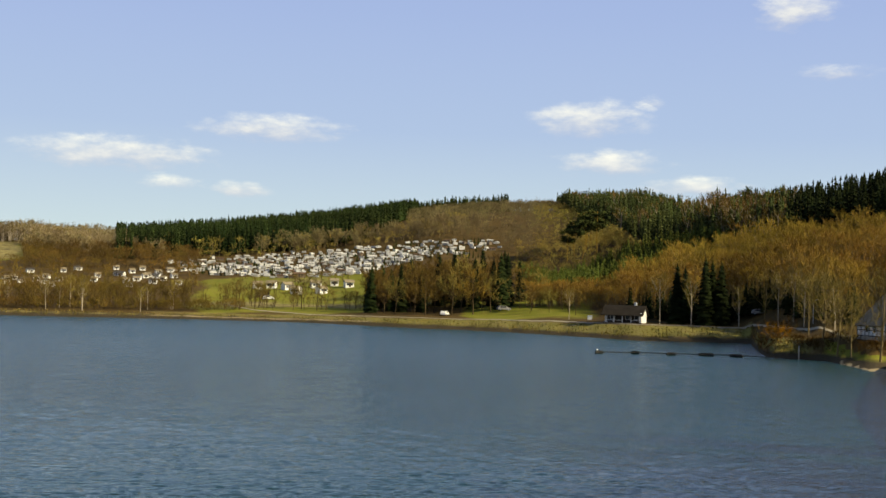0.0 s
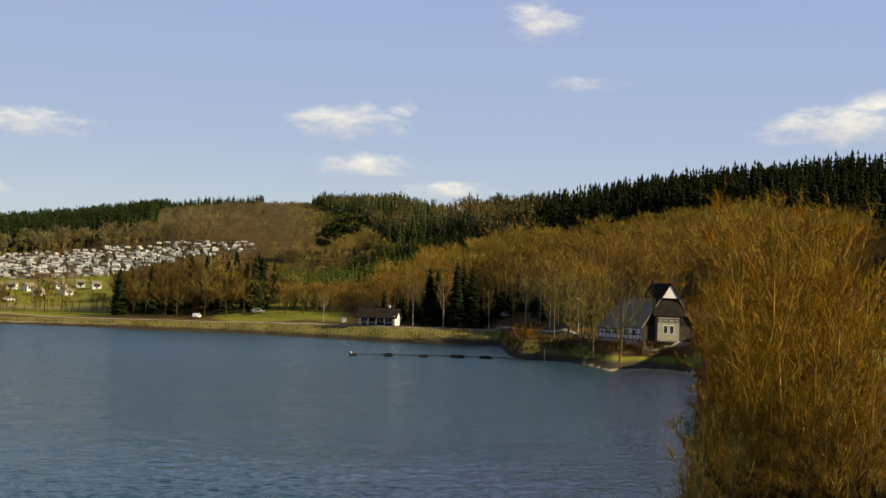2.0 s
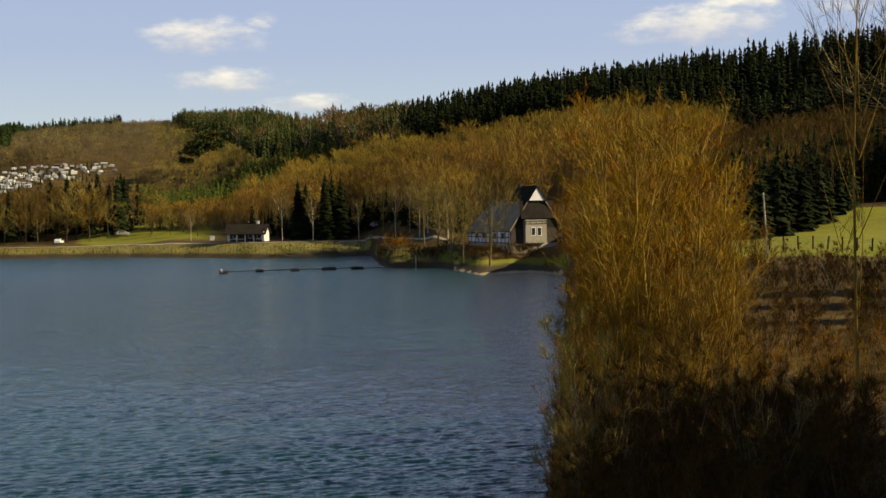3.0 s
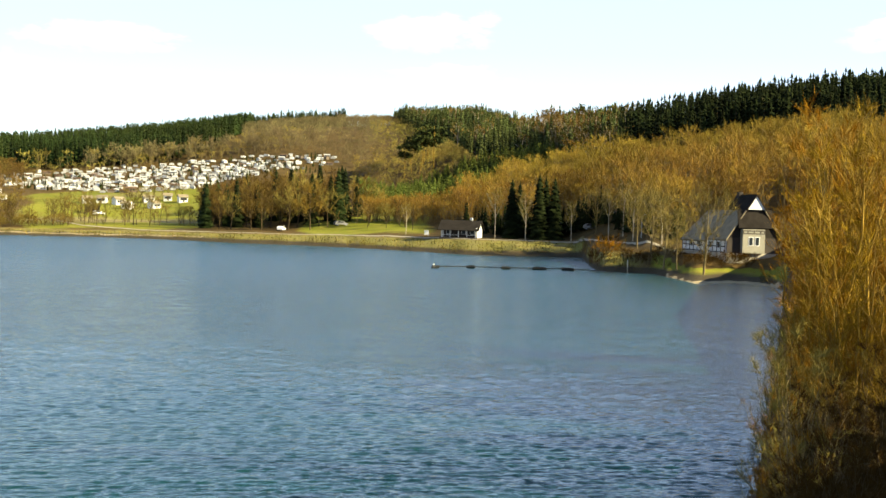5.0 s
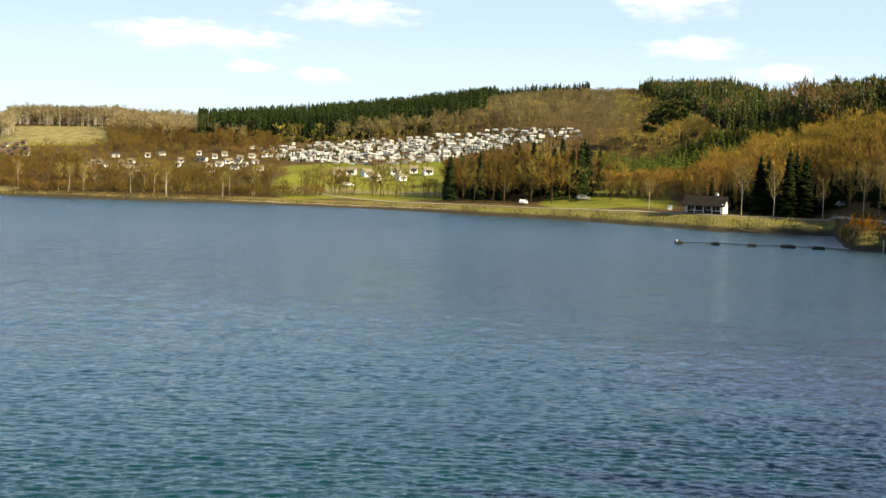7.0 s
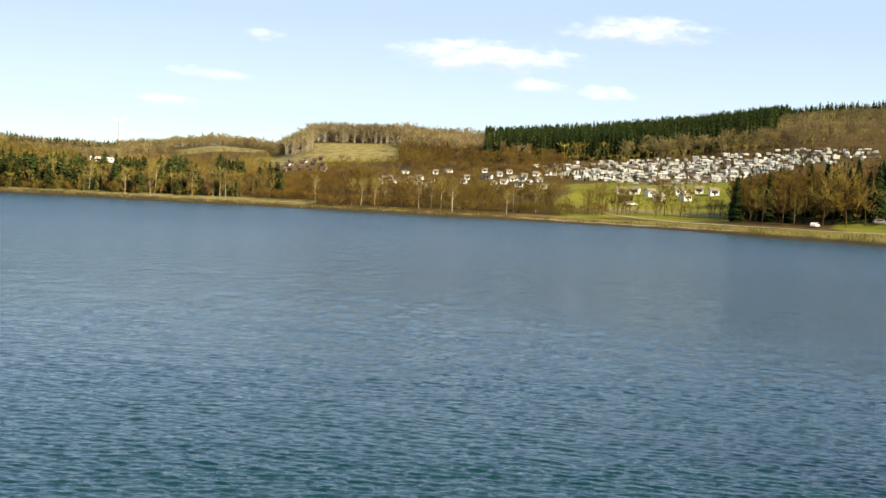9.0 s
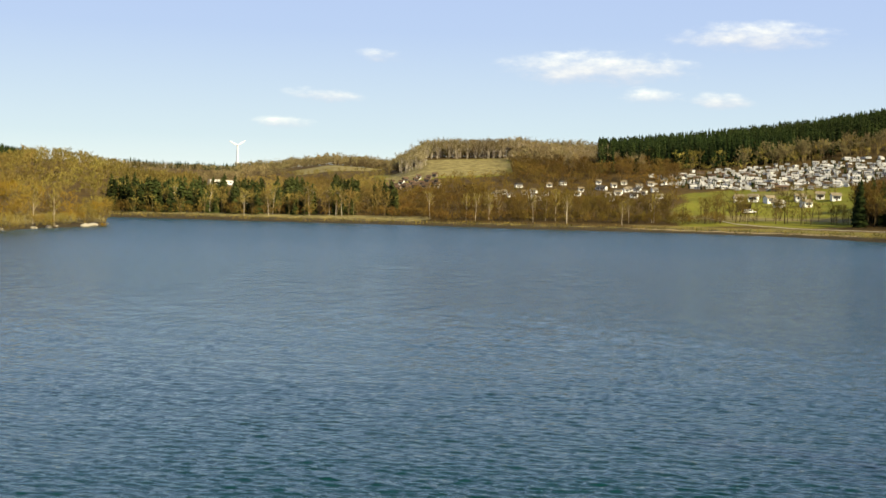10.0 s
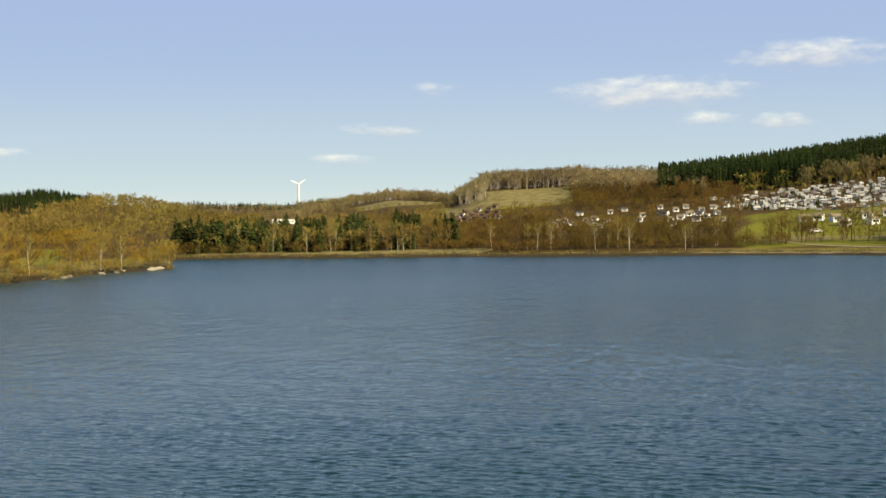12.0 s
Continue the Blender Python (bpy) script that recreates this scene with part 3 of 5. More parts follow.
def bare_tree(seed, h=12.0, spread=3.6, limbs=9, twigs=220, width=0.16, length=1.7, low=0.28, stem=None, up=0.75, sides=3, thin=0.45, lift=0.5):
    """A leafless broad-leaved tree: trunk and limbs, and a crown of fine twigs. Returns (wood, twigs), each vertices and triangles."""
    rng = np.random.default_rng(seed)
    stem = stem or 0.014 * h
    lean = rng.normal(0, 0.03, 2) * h
    foot, tip = np.array([[0, 0, -0.4]]), np.array([[lean[0], lean[1], h * 0.93]])
    V0, T0, _ = tubes(rng, foot, tip, np.array([stem]), np.array([stem * 0.15]), 5)
    t = np.sort(rng.uniform(low, 0.88, limbs))
    ang = np.arange(limbs) * 2.4 + rng.uniform(0, 1, limbs)
    start = foot + (tip - foot) * t[:, None]
    reach = spread * (0.45 + 0.75 * np.sin(np.pi * np.clip((t - low) / (1 - low) * 0.75 + 0.25, 0, 1))) * rng.uniform(0.75, 1.15, limbs)
    rise = up * reach * rng.uniform(0.8, 1.5, limbs)
    end = start + np.stack([np.cos(ang) * reach, np.sin(ang) * reach, np.minimum(rise, h * 1.0 - start[:, 2])], -1)
    V1, T1, mid = tubes(rng, start, end, stem * thin * (1 - t * 0.6), np.full(limbs, stem * 0.08), sides, -0.06)
    # second order
    m = limbs * 3
    who = np.repeat(np.arange(limbs), 3)
    f = rng.uniform(0.35, 0.9, m)
    s2 = start[who] + (end - start)[who] * f[:, None]
    d2 = unit(unit((end - start)[who]) * 0.7 + rng.normal(0, 0.55, (m, 3)) + [0, 0, 0.45])
    e2 = s2 + d2 * (reach[who] * rng.uniform(0.35, 0.7, m))[:, None]
    V2, T2 = slivers(rng, s2, d2, np.linalg.norm(e2 - s2, axis=1), np.full(m, stem * 0.28))
    wv, wt = np.vstack([V0, V1, V2]), np.vstack([T0, T1 + len(V0), T2 + len(V0) + len(V1)])
    # twigs
    pick = rng.integers(0, m + limbs + 2, twigs)
    A = np.vstack([s2, start, np.repeat(foot + (tip - foot) * 0.7, 2, 0)])
    B = np.vstack([e2, end, np.repeat(tip, 2, 0)])
    p = A[pick] + (B - A)[pick] * rng.uniform(0.25, 1.0, twigs)[:, None]
    d = unit(unit((B - A)[pick]) * 0.6 + rng.normal(0, 0.5 if lift > 0.3 else 0.75, (twigs, 3)) + [0, 0, lift])
    out = (p - [lean[0] * 0.6, lean[1] * 0.6, h * 0.5]) * [1, 1, 0.7]
    tv, tt = slivers(rng, p, d, length * rng.uniform(0.5, 1.3, twigs), width * rng.uniform(0.6, 1.3, twigs), out)
    return (wv, wt), (tv, tt)


def thicket_tree(seed, h=13.5, spread=3.4, stems=9, branches=110, twigs=4600, width=0.026, length=0.75, lowest=0.06):
    """Many slender crooked stems from one stool, with ascending branches, side shoots and a haze of fine twigs."""
    rng = np.random.default_rng(seed)
    a = np.arange(stems) * 2.4 + rng.uniform(0, 1, stems)
    foot = np.stack([np.cos(a) * rng.uniform(0.1, 0.9, stems), np.sin(a) * rng.uniform(0.1, 0.9, stems), np.full(stems, -0.4)], -1)
    hh = h * rng.uniform(0.55, 0.98, stems)
    reach = spread * rng.uniform(0.25, 0.95, stems)
    tip = np.stack([np.cos(a) * reach, np.sin(a) * reach, hh], -1)
    knots = [foot + (tip - foot) * q ** np.array([1.25, 1.25, 1.0]) + rng.normal(0, 0.022 * h * (0 < q < 1), (stems, 3)) for q in (0, 0.25, 0.5, 0.75, 1.0)]
    thick = rng.uniform(0.06, 0.11, stems) * h / 12
    V, T, off = [], [], 0
    for i in range(4):
        v, t, _ = tubes(rng, knots[i], knots[i + 1], thick * (1 - 0.23 * i), thick * (1 - 0.23 * (i + 1)), 4)
        V.append(v), T.append(t + off)
        off += len(v)
    who, f = rng.integers(0, stems, branches), rng.uniform(lowest, 0.97, branches)
    K = np.stack(knots, 1)
    g = np.minimum((f * 4).astype(int), 3)
    s1 = K[who, g] + (K[who, g + 1] - K[who, g]) * (f * 4 - g)[:, None]
    along = unit(K[who, g + 1] - K[who, g])
    turn = rng.uniform(0, 6.28, branches)
    d1 = unit(along * 0.9 + np.stack([np.cos(turn), np.sin(turn), np.full(branches, 0.1)], -1) * rng.uniform(0.4, 1.0, branches)[:, None])
    l1 = h * 0.21 * rng.uniform(0.5, 1.2, branches) * (1.15 - f * 0.65)
    e1 = s1 + d1 * l1[:, None]
    v, t, m1 = tubes(rng, s1, e1, np.full(branches, 0.026 * h / 12), np.full(branches, 0.006), 3, -0.06)
    V.append(v), T.append(t + off)
    off += len(v)
    # side shoots
    n2 = branches * 4
    k = rng.integers(0, branches, n2)
    s2 = s1[k] + (e1 - s1)[k] * rng.uniform(0.2, 1.0, n2)[:, None]
    d2 = unit(d1[k] * 0.8 + rng.normal(0, 0.45, (n2, 3)) + [0, 0, 0.25])
    l2 = l1[k] * rng.uniform(0.3, 0.6, n2)
    v, t = slivers(rng, s2, d2, l2, np.full(n2, width * 1.5), s2 - [0, 0, h * 0.4])
    V.append(v), T.append(t + off)
    # twigs
    j = rng.integers(0, n2, twigs)
    p_ = s2[j] + d2[j] * (l2[j] * rng.uniform(0.1, 1.0, twigs))[:, None]
    d = unit(d2[j] * 0.7 + rng.normal(0, 0.55, (twigs, 3)) + [0, 0, 0.3])
    tv, tt = slivers(rng, p_, d, length * rng.uniform(0.35, 1.2, twigs), width * rng.uniform(0.6, 1.3, twigs), p_ - [0, 0, h * 0.4], 0.7)
    return (np.vstack(V), np.vstack(T)), (tv, tt)


def spruce(seed, h=18.0, spread=3.2, tiers=9, points=7, bare=0.08, blunt=0.7, tip=0.2):
    """A spruce: trunk, a dark inner cone and tiers of drooping, kite-shaped boughs with a short leader."""
    rng = np.random.default_rng(seed)
    V0, T0, _ = tubes(rng, np.array([[0, 0, -0.4]]), np.array([[0, 0, h * 0.9]]), np.array([0.011 * h]), np.array([0.02]), 3)
    n = tiers * points
    f = np.clip(np.repeat(np.arange(tiers) / tiers, points) + rng.uniform(-0.5, 0.5, n) / tiers, 0, 0.93)
    a = np.tile(np.arange(points) * 2 * np.pi / points, tiers) + np.repeat(rng.uniform(0, 6.28, tiers), points) + rng.normal(0, 0.25, n)
    rad = (spread * (1 - f) ** blunt + tip) * rng.uniform(0.7, 1.15, n)
    z = h * (bare + (0.97 - bare) * f)
    d = np.stack([np.cos(a), np.sin(a), np.zeros(n)], -1)
    w = np.stack([-np.sin(a), np.cos(a), np.zeros(n)], -1) * (rad * rng.uniform(0.32, 0.5, n) + 0.08)[:, None]
    up = np.array([0, 0, 1.0])
    root = up * (z + 0.3 * rad)[:, None]
    mid = d * (rad * 0.62)[:, None] + up * (z - 0.02 * rad)[:, None]
    end = d * rad[:, None] + up * (z - rad * rng.uniform(0.12, 0.4, n))[:, None]
    droop = up * (0.16 * rad)[:, None]
    V1 = np.stack([root, mid + w - droop, end, mid - w - droop], 1).reshape(-1, 3)
    k = np.arange(n)[:, None] * 4
    T1 = np.concatenate([k + [0, 3, 2], k + [0, 2, 1]])
    # leader
    c = np.arange(4) * np.pi / 2
    V2 = np.vstack([np.stack([np.cos(c) * 0.028 * h, np.sin(c) * 0.028 * h, np.full(4, h * 0.86)], -1), [[0, 0, h * 0.985]]])
    T2 = np.array([(i, (i + 1) % 4, 4) for i in range(4)]) + len(V1)
    if tiers < 10:
        V2[4, 2] = h * 0.97
    # inner cone
    c = np.arange(5) * 2 * np.pi / 5
    V3 = np.vstack([np.stack([np.cos(c) * spread * 0.45, np.sin(c) * spread * 0.45, np.full(5, h * (bare + 0.03))], -1), [[0, 0, h * 0.93]]])
    T3 = np.array([(i, (i + 1) % 5, 5) for i in range(5)]) + len(V1) + len(V2)
    return (V0, T0), (np.vstack([V1, V2, V3]), np.vstack([T1, T2, T3]))


def pine(seed, h=16.0, spread=3.0, clumps=9):
    """A pine: a long bare trunk, crooked limbs and flat clumps of needles near the top."""
    rng = np.random.default_rng(seed)
    tip = np.array([[rng.normal(0, 0.4), rng.normal(0, 0.4), h * 0.92]])
    foot = np.array([[0, 0, -0.4]])
    V0, T0, _ = tubes(rng, foot, tip, np.array([0.014 * h]), np.array([0.06]), 5)
    t = rng.uniform(0.6, 1.0, clumps)
    a = rng.uniform(0, 6.28, clumps)
    s = foot + (tip - foot) * t[:, None]
    e = s + np.stack([np.cos(a), np.sin(a), np.full(clumps, 0.25)], -1) * (spread * rng.uniform(0.35, 1.0, clumps))[:, None]
    V1, T1, _ = tubes(rng, s, e, np.full(clumps, 0.08), np.full(clumps, 0.03), 3)
    who = np.repeat(np.arange(clumps), 34)
    n = len(who)
    p = e[who] + rng.normal(0, 1, (n, 3)) * [0.6, 0.6, 0.4]
    d = unit(rng.normal(0, 1, (n, 3)) * [1, 1, 0.5] + [0, 0, 0.3])
    tv, tt = slivers(rng, p, d, rng.uniform(0.6, 1.2, n), rng.uniform(0.35, 0.6, n), p - e[who] + [0, 0, 0.3])
    return (np.vstack([V0, V1]), np.vstack([T0, T1 + len(V0)])), (tv, tt)


def woodland(name, label, spots, templates, wood, crown):
    """Many trees as one mass. spots: rows of x, y, z, turn, scale, stretch."""
    Vs, Ts, Is, off = [], [], [], 0
    tones, warms = [], []
    rng = np.random.default_rng(len(spots))
    order = np.arange(len(spots)) % len(templates)
    for k, ((wv, wt), (cv, ct)) in enumerate(templates):
        s = spots[order == k]
        if not len(s):
            continue
        tv = np.vstack([wv, cv])
        tt = np.vstack([wt, ct + len(wv)])
        ti_ = np.concatenate([np.zeros(len(wt), int), np.ones(len(ct), int)])
        c, sn = np.cos(s[:, 3])[:, None], np.sin(s[:, 3])[:, None]
        X = (tv[None, :, 0] * c - tv[None, :, 1] * sn) * s[:, 4:5] + s[:, 0:1]
        Y = (tv[None, :, 0] * sn + tv[None, :, 1] * c) * s[:, 4:5] + s[:, 1:2]
        Z = tv[None, :, 2] * s[:, 4:5] * s[:, 5:6] + s[:, 2:3]
        Vs.append(np.stack([X, Y, Z], -1).reshape(-1, 3))
        Ts.append((tt[None] + (np.arange(len(s)) * len(tv))[:, None, None] + off).reshape(-1, 3))
        Is.append(np.tile(ti_, len(s)))
        off += len(s) * len(tv)
        x, y = s[:, 0], s[:, 1]
        patchy = 0.5 * np.sin(x * 0.047 + 1.0) * np.sin(y * 0.039 + x * 0.011) + 0.35 * np.sin(x * 0.13 + y * 0.09)
        tones.append(np.repeat(np.clip(patchy - 0.1 + rng.normal(0, 0.45, len(s)), -1.4, 1.3), len(tv)))
        warms.append(np.repeat(np.clip(0.7 * np.sin(x * 0.031 + y * 0.027) + rng.normal(0, 0.6, len(s)), -1.3, 1.3), len(tv)))
    me = mesh_np(name, np.vstack(Vs), np.vstack(Ts), [wood, crown], np.concatenate(Is))
    for att, v in (("tone", tones), ("warm", warms)):
        me.attributes.new(att, "FLOAT", "POINT").data.foreach_set("value", np.concatenate(v).astype(np.float32))
    return tagged(new(name, me), label, "forest", kind="stuff")


def scatter(seed, n, a0, a1, r0, r1, size=(0.8, 1.2), stretch=(0.9, 1.15), keep=None):
    """n places between two bearings; r0 and r1 may be tables of (bearing, distance)."""
    rng = np.random.default_rng(seed)
    az = rng.uniform(a0, a1, n)
    lo = table(r0, az) if isinstance(r0, list) else np.full(n, float(r0))
    hi = table(r1, az) if isinstance(r1, list) else np.full(n, float(r1))
    r = np.sqrt(lo ** 2 + rng.uniform(0, 1, n) * (hi ** 2 - lo ** 2))
    ok = np.ones(n, bool) if keep is None else keep(az, r)
    ok &= r > table(SHORE, az) + 5
    az, r = az[ok], r[ok]
    m = len(az)
    z = land(az, r)
    return np.stack([-np.sin(np.radians(az)) * r, np.cos(np.radians(az)) * r, z - 0.1, rng.uniform(0, 6.28, m), rng.uniform(*size, m), rng.uniform(*stretch, m)], -1)


FAR_BARE = [bare_tree(100 + i, 10.5, 3.6, 6, 260, 0.16, 1.35, low=0.08, up=1.2, lift=0.5) for i in range(6)]
MID_BARE = [bare_tree(200 + i, 11.0, 3.0, 8, 480, 0.085, 1.15, low=0.12, up=1.4, lift=0.6) for i in range(6)]
TALL_BARE = [bare_tree(300 + i, 12, 4.0, 8, 230, 0.19, 1.5, low=0.3, stem=0.24, up=0.8, lift=0.15) for i in range(5)]
SHRUB = [bare_tree(400 + i, 5, 2.6, 8, 170, 0.13, 1.3, low=0.05, stem=0.07) for i in range(5)]
SPRUCES = [spruce(500 + i, 16 + 1.2 * (i % 3), 2.9 + 0.3 * (i % 2), 7, 6, 0.1, 0.62, 0.2) for i in range(6)]
SLOPE = [spruce(580 + i, 17, 2.9, 11, 8, 0.04, 0.6, 0.25) for i in range(4)]
COVE = [spruce(560 + i, 16, 3.4, 9, 8, 0.08, 0.55, 0.4) for i in range(5)]
YOUNG = [spruce(600 + i, 8, 1.7, 7, 7, 0.03, 0.7, 0.15) for i in range(4)]

VERY_FAR = [bare_tree(150 + i, 9.0, 4.2, 4, 110, 0.36, 1.7, low=0.02, up=0.7, lift=0.15) for i in range(6)]

# upper edge of the brown wood on the near hill
BROWN_TOP = [(-60, 330), (-36, 330), (-31, 390), (-28, 405), (-25, 405), (-21, 425), (-17, 435), (-13, 455), (-10.5, 462), (-9, 440), (-8.3, 425), (-7, 402), (-6, 395), (-4, 395)]
BROWN_FOOT = [(-60, 190), (-30, 290), (-22, 285), (-20.5, 256), (-17, 264), (-15, 320), (-13.5, 338), (-9, 342), (-7, 372), (-4, 384)]
woodland("hillside_wood", "leafless reddish-brown broad-leaved wood covering the near hill", np.vstack([
    scatter(1, 1250, -31, -4.4, BROWN_FOOT, BROWN_TOP, (0.7, 1.15), keep=lambda a, r: (a > -30.4) & (a < -10.4)),
    scatter(73, 150, -10.6, -8.4, BROWN_FOOT, BROWN_TOP, (0.55, 0.95)),
    scatter(71, 230, -8.8, -4.0, BROWN_FOOT, BROWN_TOP, (0.42, 0.7))]), MID_BARE, M_BARK_TAN, M_TWIG_RED)
woodland("spruce_wood", "dark spruce plantation along the crest of the near hill", scatter(2, 2200, -42, -12.9, [(-60, 215), (-36, 203), (-34.1, 170), (-32.9, 152), (-31.4, 142), (-30.8, 142), (-30.4, 392), (-25, 412), (-21, 432), (-17, 442), (-12.6, 475)],
         [(-60, 540), (-30, 545), (-17, 570), (-12.6, 600)], (0.8, 1.0), (0.97, 1.08), keep=lambda a, r: (r > 330) & (a < -15.2 + 0.5 * np.sin(r * 0.3))), SPRUCES, M_BARK, M_NEEDLE_SHADE)
SLOPE_FOOT = [(-60, 215), (-36, 203), (-34.1, 170), (-32.9, 152), (-31.4, 142), (-30.3, 142)]
woodland("slope_spruce_wood", "tall dark spruces on the slope above the pasture", np.vstack([
    scatter(2, 900, -42, -30.3, SLOPE_FOOT, 335, (0.6, 1.0), keep=lambda a, r: (a < -38) | (r > 320)),
    scatter(72, 420, -38, -30.3, SLOPE_FOOT, 235, (0.3, 0.62), (0.75, 1.2))]), SLOPE, M_BARK, M_NEEDLE_SHADE)
woodland("slope_brown_wood", "dark leafless wood on the slope above the pasture", scatter(46, 340, -39, -29.6, [(-39, 225), (-33, 180), (-29.6, 200)], 330, (0.55, 0.95)), MID_BARE, M_BARK, M_TWIG_BROWN)
HILL_EDGE = [(-12.4, 500), (-11.35, 505), (-10, 520), (-8.9, 535), (-8.26, 580), (-7.5, 630), (-6.61, 690), (-5.67, 760), (-5.2, 890), (-2.5, 890), (-2.3, 815), (1.6, 805)]
SADDLE_FOOT, SADDLE_BACK = [(-16, 445), (-12, 480)], [(-16, 575), (-12, 610)]
woodland("saddle_spruce_wood", "green spruces thinning out over the saddle between two hills", scatter(41, 330, -15.8, -12.2, SADDLE_FOOT, SADDLE_BACK, (0.55, 0.95)), SPRUCES, M_BARK, M_NEEDLE_LIGHT)
woodland("saddle_birch_wood", "tall pale-stemmed bare trees on the saddle between two hills", scatter(42, 110, -15.9, -12.0, SADDLE_FOOT, SADDLE_BACK, (0.75, 1.2)), TALL_BARE, M_BARK_PALE, M_TWIG_BROWN)
woodland("hill_scrub", "low leafless tan scrub and saplings on the middle hill", scatter(3, 1300, -12.4, -4.2, [(-12.4, 480), (-9, 525), (-7.6, 572), (-5.4, 580), (-4, 555)], HILL_EDGE, (0.26, 0.46)), VERY_FAR, M_BARK_TAN, M_TWIG_OLIVE)
woodland("hill_wood", "leafless grey-brown wood on the middle hill behind the camp", np.vstack([
    scatter(43, 560, -4.6, 1.6, [(-4.6, 560), (-2.2, 618), (1.6, 634)], HILL_EDGE, (0.42, 0.68)),
    scatter(44, 330, -5.4, -1.8, 820, 905, (0.4, 0.6))]), FAR_BARE, M_BARK_TAN, M_TWIG_GREY)
FAR_EDGE = [(-13.4, 478), (-12.4, 502), (-11.35, 508), (-10, 525), (-8.9, 540), (-8.26, 588), (-7.5, 640), (-6.61, 700), (-5.67, 775), (-5.2, 880)]
FAR_BACK = [(-13.4, 640), (-11, 790), (-9, 900), (-5, 905)]
woodland("far_spruce_wood", "dark green spruce wood on the farther hilltop", scatter(4, 1700, -13.4, -5.2, FAR_EDGE, FAR_BACK, (0.5, 0.72)), SPRUCES, M_BARK, M_NEEDLE_LIGHT)
woodland("far_birch_wood", "pale bare trees scattered among the spruces of the farther hilltop", scatter(40, 80, -13.4, -5.8, FAR_EDGE, FAR_BACK, (0.7, 1.0)), TALL_BARE, M_BARK_PALE, M_TWIG_BROWN)
woodland("crest_spruce_wood", "dense dark spruce wood along the crest above the camp", np.vstack([scatter(5, 2300, 1.2, 14.7, [(1.0, 835), (2.9, 668), (5, 650), (10, 630), (14.7, 600)], [(1.0, 860), (14.7, 850)], (0.7, 0.8), (1.0, 1.06)), scatter(75, 340, -3.0, 1.8, [(-3.0, 838), (1.8, 815)], 865, (0.6, 0.76), (1.0, 1.06))]), SPRUCES, M_BARK, M_NEEDLE)
woodland("edge_wood", "leafless brown trees and shrubs along the foot of the hills", np.vstack([scatter(6, 40, -1, 12.5, [(1, 640), (5, 645), (12, 618)], [(1, 670), (12, 630)], (0.55, 0.85)), scatter(66, 130, 0, 13, [(0, 628), (5, 640), (13, 590)], [(0, 660), (5, 655), (13, 625)], (0.25, 0.45)), scatter(67, 300, -8.2, -3.4, [(-8.2, 512), (-3.4, 500)], [(-8.2, 585), (-3.4, 605)], (0.3, 0.5))]), FAR_BARE, M_BARK_TAN, M_TWIG_OLIVE)
woodland("crest_edge_wood", "grey-brown leafless trees standing before the dark crest spruces", scatter(45, 90, -1, 8.5, [(-1, 640), (5, 640), (8.5, 628)], [(-1, 672), (8.5, 640)], (0.5, 0.9)), TALL_BARE, M_BARK_TAN, M_TWIG_GREY)
woodland("beech_wood", "tall bare beech wood with visible trunks on a rounded hill", scatter(7, 560, 14.2, 23.8, [(14.2, 612), (17, 655), (18.6, 700), (22.3, 705), (22.6, 650), (23.8, 655)], 775, (0.62, 0.82)), TALL_BARE, M_BARK_PALE, M_TWIG_GREY)
woodland("beech_undergrowth", "grey-brown leafless undergrowth below the beeches", np.vstack([scatter(18, 760, 14.4, 24.0, [(14.4, 690), (23.6, 722)], 800, (0.52, 0.74)), scatter(38, 260, 12.6, 18.6, [(12.6, 600), (18.6, 640)], [(12.6, 640), (18.6, 690)], (0.5, 0.85))]), VERY_FAR, M_BARK, M_TWIG_GREY)
woodland("hilltop_conifers", "a few dark spruces standing out of the beech wood", scatter(48, 22, 14.5, 20.6, 735, 775, (0.52, 0.68)), SPRUCES, M_BARK, M_NEEDLE)
HUTS = [(11.7, 556), (12.3, 548), (12.9, 520), (13.4, 520), (13.75, 505), (14.6, 530), (15.45, 520), (15.6, 500), (16.3, 552), (16.9, 540), (17.6, 512), (18.3, 536), (19.2, 500), (17.1, 500), (14.1, 480)] + [(11.9 + 0.23 * k, 492 + (k * 29) % 71) for k in range(13)] + [(17.4 + 0.31 * k, 478 + (k * 13) % 37) for k in range(8)]


def clear_of_huts(az, r):
    """Away from the holiday huts and the camera's lines of sight to them."""
    ok = np.ones(len(az), bool)
    for a, d in HUTS:
        ok &= ~((abs(az - a) < 0.1) & (r > 425) & (r < d + 8))
    return ok


woodland("garden_wood", "low leafless fruit trees and hedges between the holiday huts", scatter(19, 380, 11.0, 22.0, [(11, 445), (22, 460)], [(11, 560), (18, 600), (22, 545)], (0.3, 0.55), keep=clear_of_huts), FAR_BARE, M_BARK, M_TWIG_BROWN)
woodland("shore_wood", "leafless olive-brown wood along the far shore", np.vstack([
    scatter(8, 330, 11.4, 22.7, [(11.4, 390), (23, 392)], [(11.4, 440), (23, 450)], (0.38, 0.8), keep=clear_of_huts),
    scatter(28, 260, 11.0, 18.6, [(11, 560), (18.6, 560)], [(11, 605), (14, 620), (18.6, 640)], (0.45, 0.75))]), MID_BARE, M_BARK, M_TWIG_BROWN)
woodland("shore_thicket", "low leafless shrubs and saplings along the far shore", np.vstack([scatter(9, 420, 9, 37, [(9, 388), (22, 386), (23, 400), (37, 412)], [(9, 402), (22, 400), (23, 440), (37, 445)], (0.3, 0.7)), scatter(56, 260, 21.8, 24.6, 402, 528, (0.3, 0.6))]), SHRUB, M_BARK, M_TWIG_BROWN)


